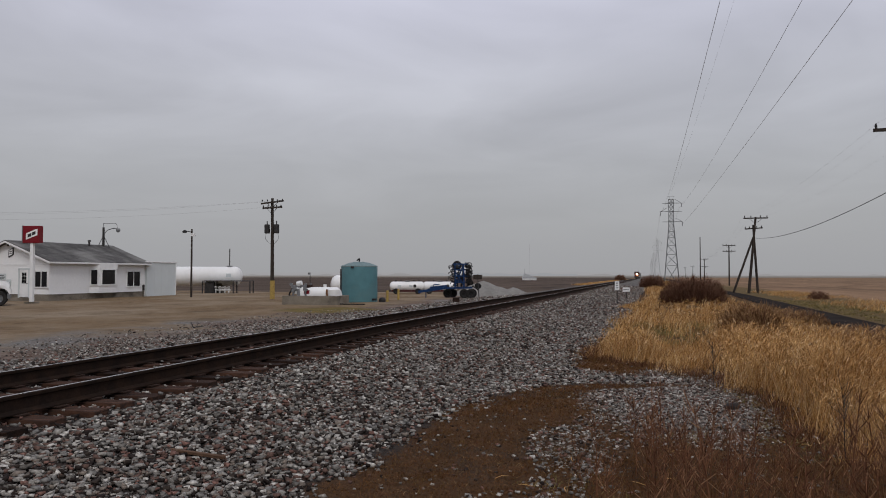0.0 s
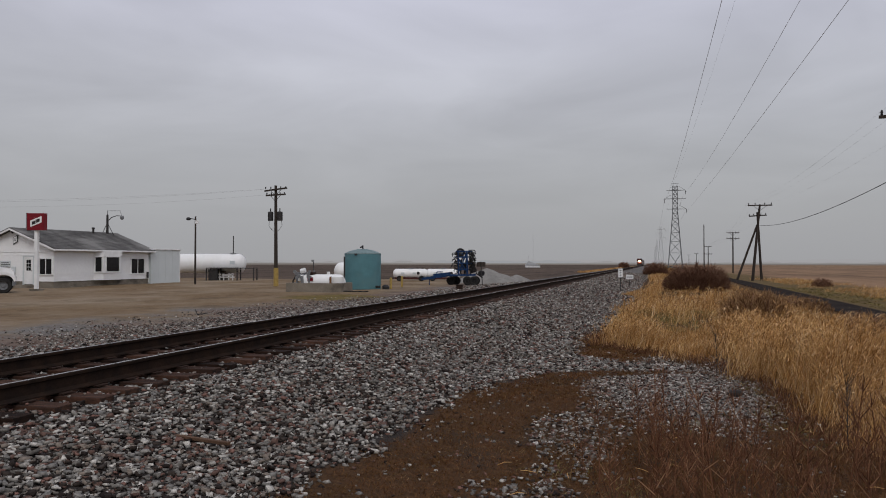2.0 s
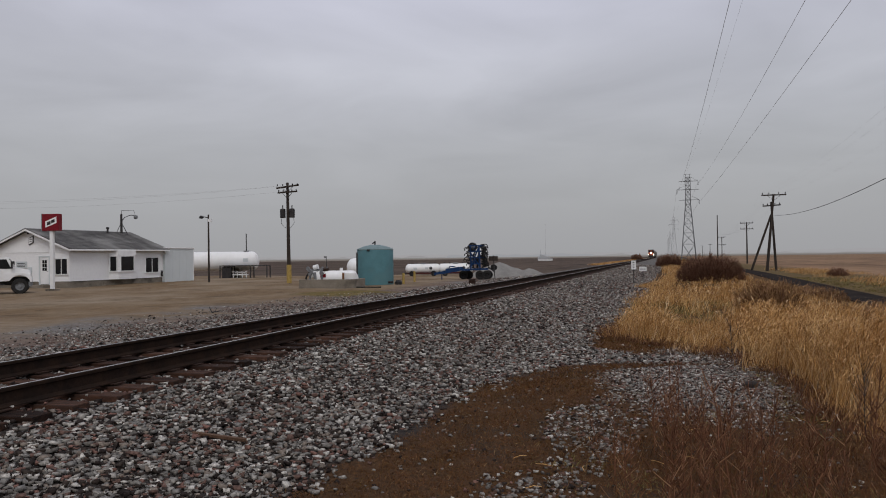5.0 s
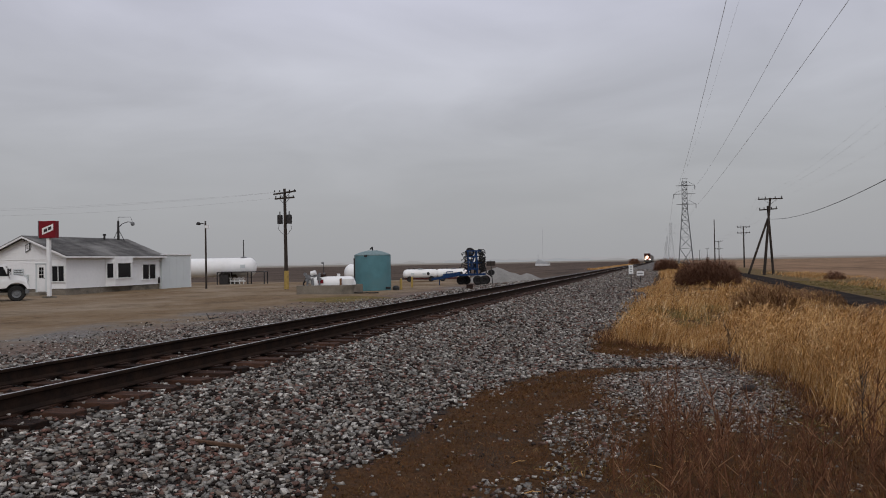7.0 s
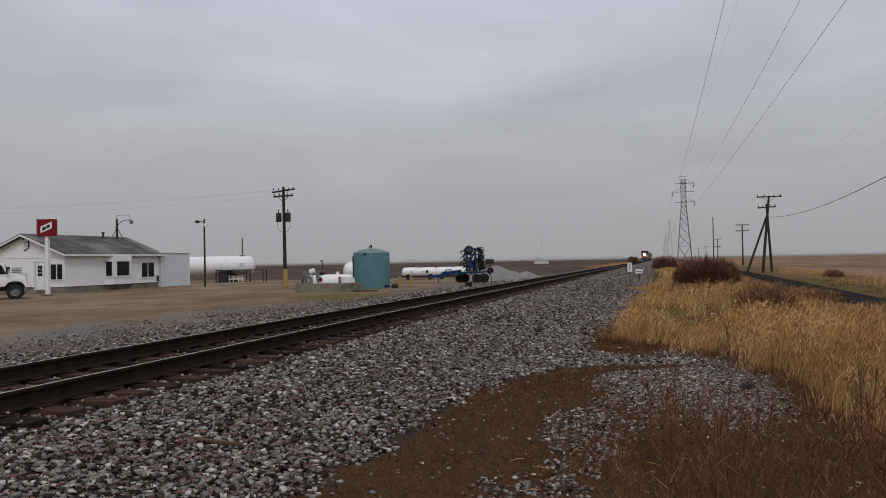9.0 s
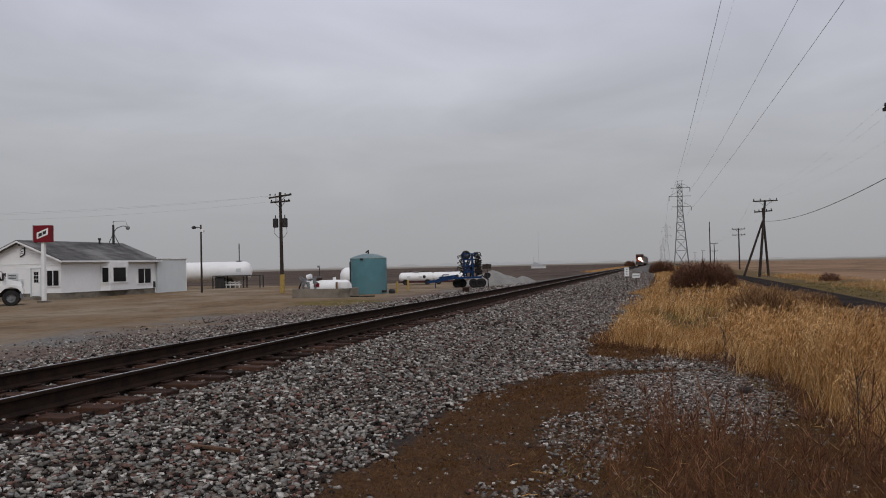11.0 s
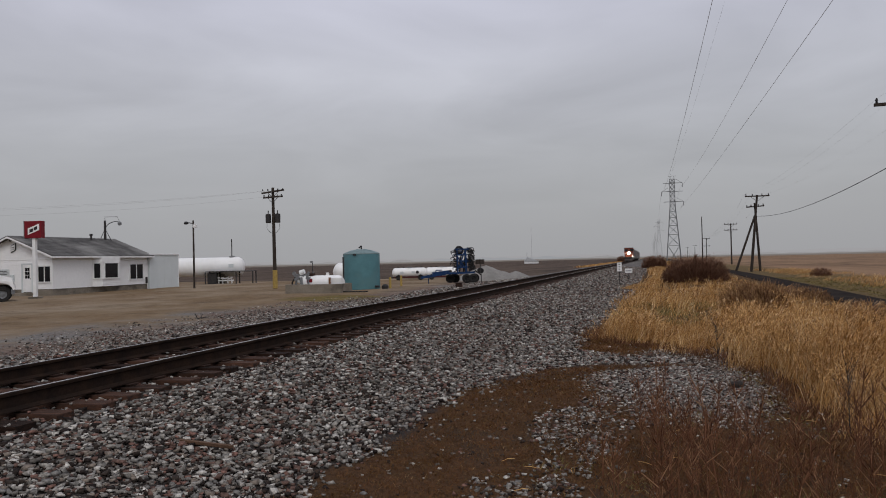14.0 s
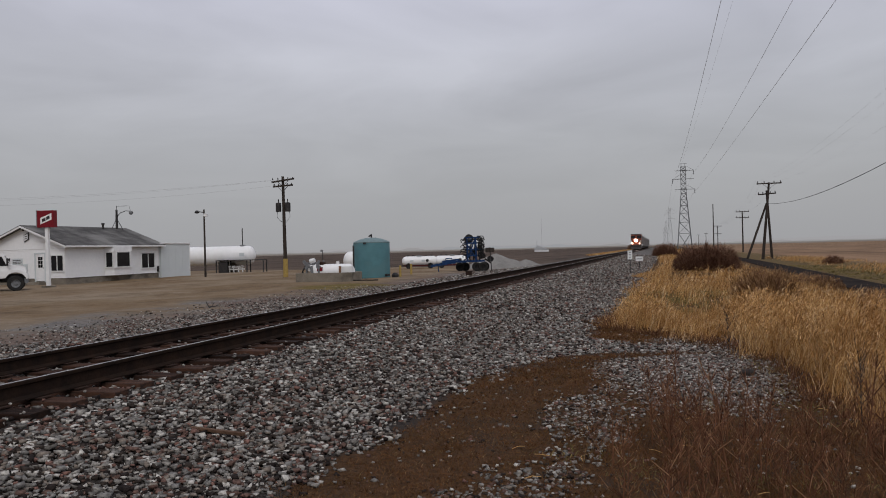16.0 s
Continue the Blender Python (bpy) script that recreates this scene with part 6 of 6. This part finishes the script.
def weed_mesh(seed, h, branches, mat_, name="stem"):
    """A dead weed: bent main stalk with rising side twigs."""
    rnd = random.Random(seed)
    bm = B()
    p, d = Vector((0, 0, -0.02)), Vector((rnd.uniform(-0.15, 0.15), rnd.uniform(-0.15, 0.15), 1)).normalized()
    pts = [p.copy()]
    for i in range(6):
        d = (d + Vector((rnd.uniform(-0.12, 0.12), rnd.uniform(-0.12, 0.12), 0.05))).normalized()
        p = p + d * h / 6
        pts.append(p.copy())
    for i, (a, b) in enumerate(zip(pts, pts[1:])):
        rod(bm, a, b, 0.0055 * (1 - i / 8), 0.0055 * (1 - (i + 1) / 8), 5)
    for k in range(branches):
        i = rnd.randint(1, 5)
        a = pts[i].lerp(pts[i + 1 if i < 5 else 5], rnd.random())
        ang = rnd.uniform(0, 6.283)
        l = h * rnd.uniform(0.15, 0.42) * (1.15 - i / 8)
        out = Vector((math.cos(ang), math.sin(ang), rnd.uniform(0.7, 1.8))).normalized()
        b = a + out * l * 0.6
        c = b + (out + Vector((0, 0, 0.5))).normalized() * l * 0.5
        rod(bm, a, b, 0.003, 0.0022, 4)
        rod(bm, b, c, 0.0022, 0.001, 4)
        for _ in range(2):
            q = a.lerp(c, rnd.uniform(0.4, 0.95))
            e = q + Vector((rnd.uniform(-1, 1), rnd.uniform(-1, 1), rnd.uniform(0.3, 1.2))).normalized() * l * 0.22
            rod(bm, q, e, 0.0012, 0.0007, 3)
    o = part(name, bm, mat_, None)
    me = o.data
    bpy.data.objects.remove(o)
    return me


def make_weeds():
    rng = random.Random(17)
    kinds = [weed_mesh(100 + k, 0.62 + 0.05 * (k % 4), 16 + 3 * k, RUST) for k in range(6)]
    label = "dead russet weed with thin branching stems"
    for i in range(72):
        y = rng.uniform(3.9, 7.6)
        x = rng.uniform(-0.55 + 0.12 * (y - 4), 2.0)
        if i < 8:
            x, y = rng.uniform(-0.4, 0.4), rng.uniform(5.2, 7.0)
        o = new("dead_weed", kinds[i % 6])
        s = rng.uniform(0.45, 1.15)
        o.matrix_basis = pose(x, y, float(land(x, y)), 0, 0, rng.uniform(0, 360)) @ Matrix.Diagonal((s, s, s, 1))
        tagged(o, label, "weed", "dead weeds in the verge")
    # the tallest ones
    for i, (x, y, s) in enumerate(((0.43, 5.53, 1.25), (0.15, 5.45, 1.05), (0.63, 5.6, 1.1), (0.05, 6.25, 1.05), (0.98, 6.0, 1.1), (1.5, 6.6, 1.15), (-0.5, 6.1, 0.6), (0.3, 6.4, 1.0), (1.2, 5.9, 0.9))):
        o = new("dead_weed", kinds[(i * 5 + 2) % 6])
        o.matrix_basis = pose(x, y, float(land(x, y)), 0, 0, 67 * i) @ Matrix.Diagonal((s, s, s, 1))
        tagged(o, "tall dead russet weed with branching stems", "weed", "dead weeds in the verge")
    # finer red undergrowth
    r2 = np.random.default_rng(51)
    pieces = []
    keep = lambda x, y: smooth_step(-0.1, 0.9, x - 0.05 * (y - 4)) * (1 - smooth_step(6.6, 7.8, y)) * np.clip(patchy(x, y, 0.9, 41.0) * 2 + 0.6, 0.1, 1)
    x, y, tall = tuft_field(r2, 520, -0.7, 2.4, 3.3, 8.6, keep, 9, 0.05)
    pieces.append(ribbons(np.stack([x, y, land(x, y)], -1), upright(len(x), r2, 0.28, (0, 0)), tall * r2.uniform(0.12, 0.42, len(x)), np.full(len(x), 0.0035), r2.uniform(0, 0.5, len(x)), r2))
    v, f = join(pieces)
    tagged(bulk("russet_undergrowth", v, f, RUST), "fine russet stems filling the foreground verge", "weeds", kind="stuff")
    fr = lambda x, y: np.exp(-((x - verge_edge(y) + 0.04) / 0.16) ** 2) * (y > 6.5)
    x, y, tall = tuft_field(r2, 6500, -1.8, 2.7, 6.5, 18, fr, 11, 0.05)
    v, f = ribbons(np.stack([x, y, land(x, y)], -1), upright(len(x), r2, 0.4, (-0.05, -0.1)), tall * r2.uniform(0.04, 0.24, len(x)), np.full(len(x), 0.006), r2.uniform(0, 0.8, len(x)), r2)
    tagged(bulk("russet_fringe", v, f, RUST), "low russet weeds along the foot of the tall grass", "weeds", kind="stuff")
    # one dark seeded stalk standing in the golden grass
    dark = weed_mesh(300, 0.95, 26, IRON)
    for x, y, s in ((0.95, 12.2, 0.85), (1.72, 7.6, 0.9), (2.05, 7.1, 0.8)):
        o = new("seed_stalk", dark)
        o.matrix_basis = pose(x, y, float(land(x, y)), 0, 0, x * 200) @ Matrix.Diagonal((s, s, s, 1))
        tagged(o, "dark dead stalk with seed clusters above the grass", "weed", "dark seed stalks")
    # pale straws lying about
    for i in range(14):
        x, y = rng.uniform(-1.6, 1.6), rng.uniform(4.2, 8.5)
        bm = rod(rod(B(), (0, 0, 0), (0.06, 0.015, 0.012), 0.0025, None, 5), (0.06, 0.015, 0.012), (0.12, 0.01, 0.008), 0.0025, 0.0015, 5)
        o = part("loose_straw", bm, GOLD)
        o.matrix_basis = pose(x, y, float(land(x, y)) + 0.03, 0, 0, rng.uniform(0, 360))
        tagged(o, "pale loose straw lying on the verge", "straw", "loose straws")
    o = part("field_stone", stone_one(5), mat("dark_rock", (0.04, 0.034, 0.031), rough=0.9))
    o.matrix_basis = pose(1.0, 10.1, float(land(1.0, 10.1)) + 0.03)
    tagged(o, "dark rock lying on the gravel patch", "rock")


def stone_one(seed):
    bm = B()
    bmesh.ops.create_icosphere(bm, subdivisions=2, radius=0.09)
    for v in bm.verts:
        n = noise.noise(v.co * 9 + Vector((seed, 0, 0)))
        v.co = Vector((v.co.x * 1.2, v.co.y, v.co.z * 0.6)) * (1 + 0.35 * n)
    return bm


make_weeds()

def make_shrub(x, y, rx, ry, h, n, w, seed, material, label):
    rng = np.random.default_rng(seed)
    z = float(land(x, y))
    t = thing("shrub", x, y, z, 0, label, "shrub", "bare shrubs")
    bm = B()
    rnd = random.Random(seed)
    for i in range(26):
        a, r = rnd.uniform(0, 6.283), rnd.uniform(0.1, 0.75)
        bx, by = rx * r * math.cos(a), ry * r * math.sin(a)
        top = (bx * 1.3, by * 1.3, h * rnd.uniform(0.55, 0.95) * (1.05 - 0.4 * r))
        mid = (bx * 1.05 + rnd.uniform(-0.1, 0.1), by * 1.05, top[2] * 0.5)
        rod(bm, (bx * 0.8, by * 0.8, -0.1), mid, 0.022, 0.016, 5)
        rod(bm, mid, top, 0.016, 0.006, 5)
    tagged(part("stems", bm, TWIG, t, "bare brown stems"), kind="stuff")
    a, r = rng.uniform(0, 6.283, n), np.sqrt(rng.uniform(0, 1, n))
    bump = 0.82 + 0.22 * np.sin(a * 5 + seed) * r + 0.12 * np.sin(a * 11)
    px, py = rx * r * np.cos(a) * 0.95, ry * r * np.sin(a) * 0.95
    pz = h * bump * np.sqrt(np.maximum(1 - r ** 4.5, 0.02)) * rng.uniform(0.05, 0.92, n)
    d = np.stack([px / rx * 0.7 + rng.normal(0, 0.45, n), py / ry * 0.7 + rng.normal(0, 0.45, n), rng.uniform(0.3, 1.2, n)], -1)
    d /= np.linalg.norm(d, axis=1, keepdims=True)
    v, f = ribbons(np.stack([px, py, pz], -1), d, h * rng.uniform(0.10, 0.26, n), w * rng.uniform(0.6, 1.4, n), rng.uniform(-0.2, 0.3, n), rng, 2)
    o = bulk("twig_crown", v, f, material)
    o.parent = t
    return t


make_shrub(2.6, 47.5, 1.95, 1.6, 1.7, 24000, 0.013, 3, TWIG, "dense dark brown leafless shrub in the dry grass")
make_shrub(0.7, 118.0, 1.9, 2.5, 2.0, 8000, 0.035, 4, TWIG, "far dark brown leafless shrub beside the track")
make_shrub(2.75, 22.4, 0.95, 1.6, 1.0, 7500, 0.012, 6, THICKET, "rust brown dead weed thicket among golden grass")
make_shrub(3.5, 27.5, 0.7, 1.6, 0.6, 3000, 0.014, 7, THICKET, "brown dead weed thicket beside the road")
make_shrub(3.7, 13.2, 0.7, 1.9, 0.55, 3500, 0.010, 8, THICKET, "brown dead weeds at the road edge")
make_shrub(5.3, 20.5, 0.8, 3.0, 0.45, 4000, 0.012, 12, THICKET, "low brown dead weeds along the road edge")
make_shrub(5.5, 31.0, 0.7, 4.0, 0.45, 3500, 0.014, 13, THICKET, "low brown dead weeds along the road edge")
make_shrub(12.3, 62.0, 0.8, 0.8, 0.7, 1500, 0.03, 9, TWIG, "small brown bush in the field verge")
make_shrub(-11.0, 330.0, 2.4, 6.0, 2.6, 3000, 0.12, 10, TWIG, "far dark bush near the end of the track")

# ---- movement ----
def motions():
    # the train runs towards the camera at a steady 18 m/s
    def place(t):
        return 225.0 + 18.0 * (16.0 - t)
    def level(y):
        return 0.741 + float(fall(TRACK, y))
    times = [0, 4, 8, 12, 16]
    walk(loco, [(t, pose(TRACK, place(t), level(place(t)))) for t in times])
    for k, c in enumerate(coaches):
        walk(c, [(t, pose(TRACK, place(t) + 21.0 + 18.0 * k, level(place(t) + 21.0 + 18.0 * k))) for t in times])


motions()
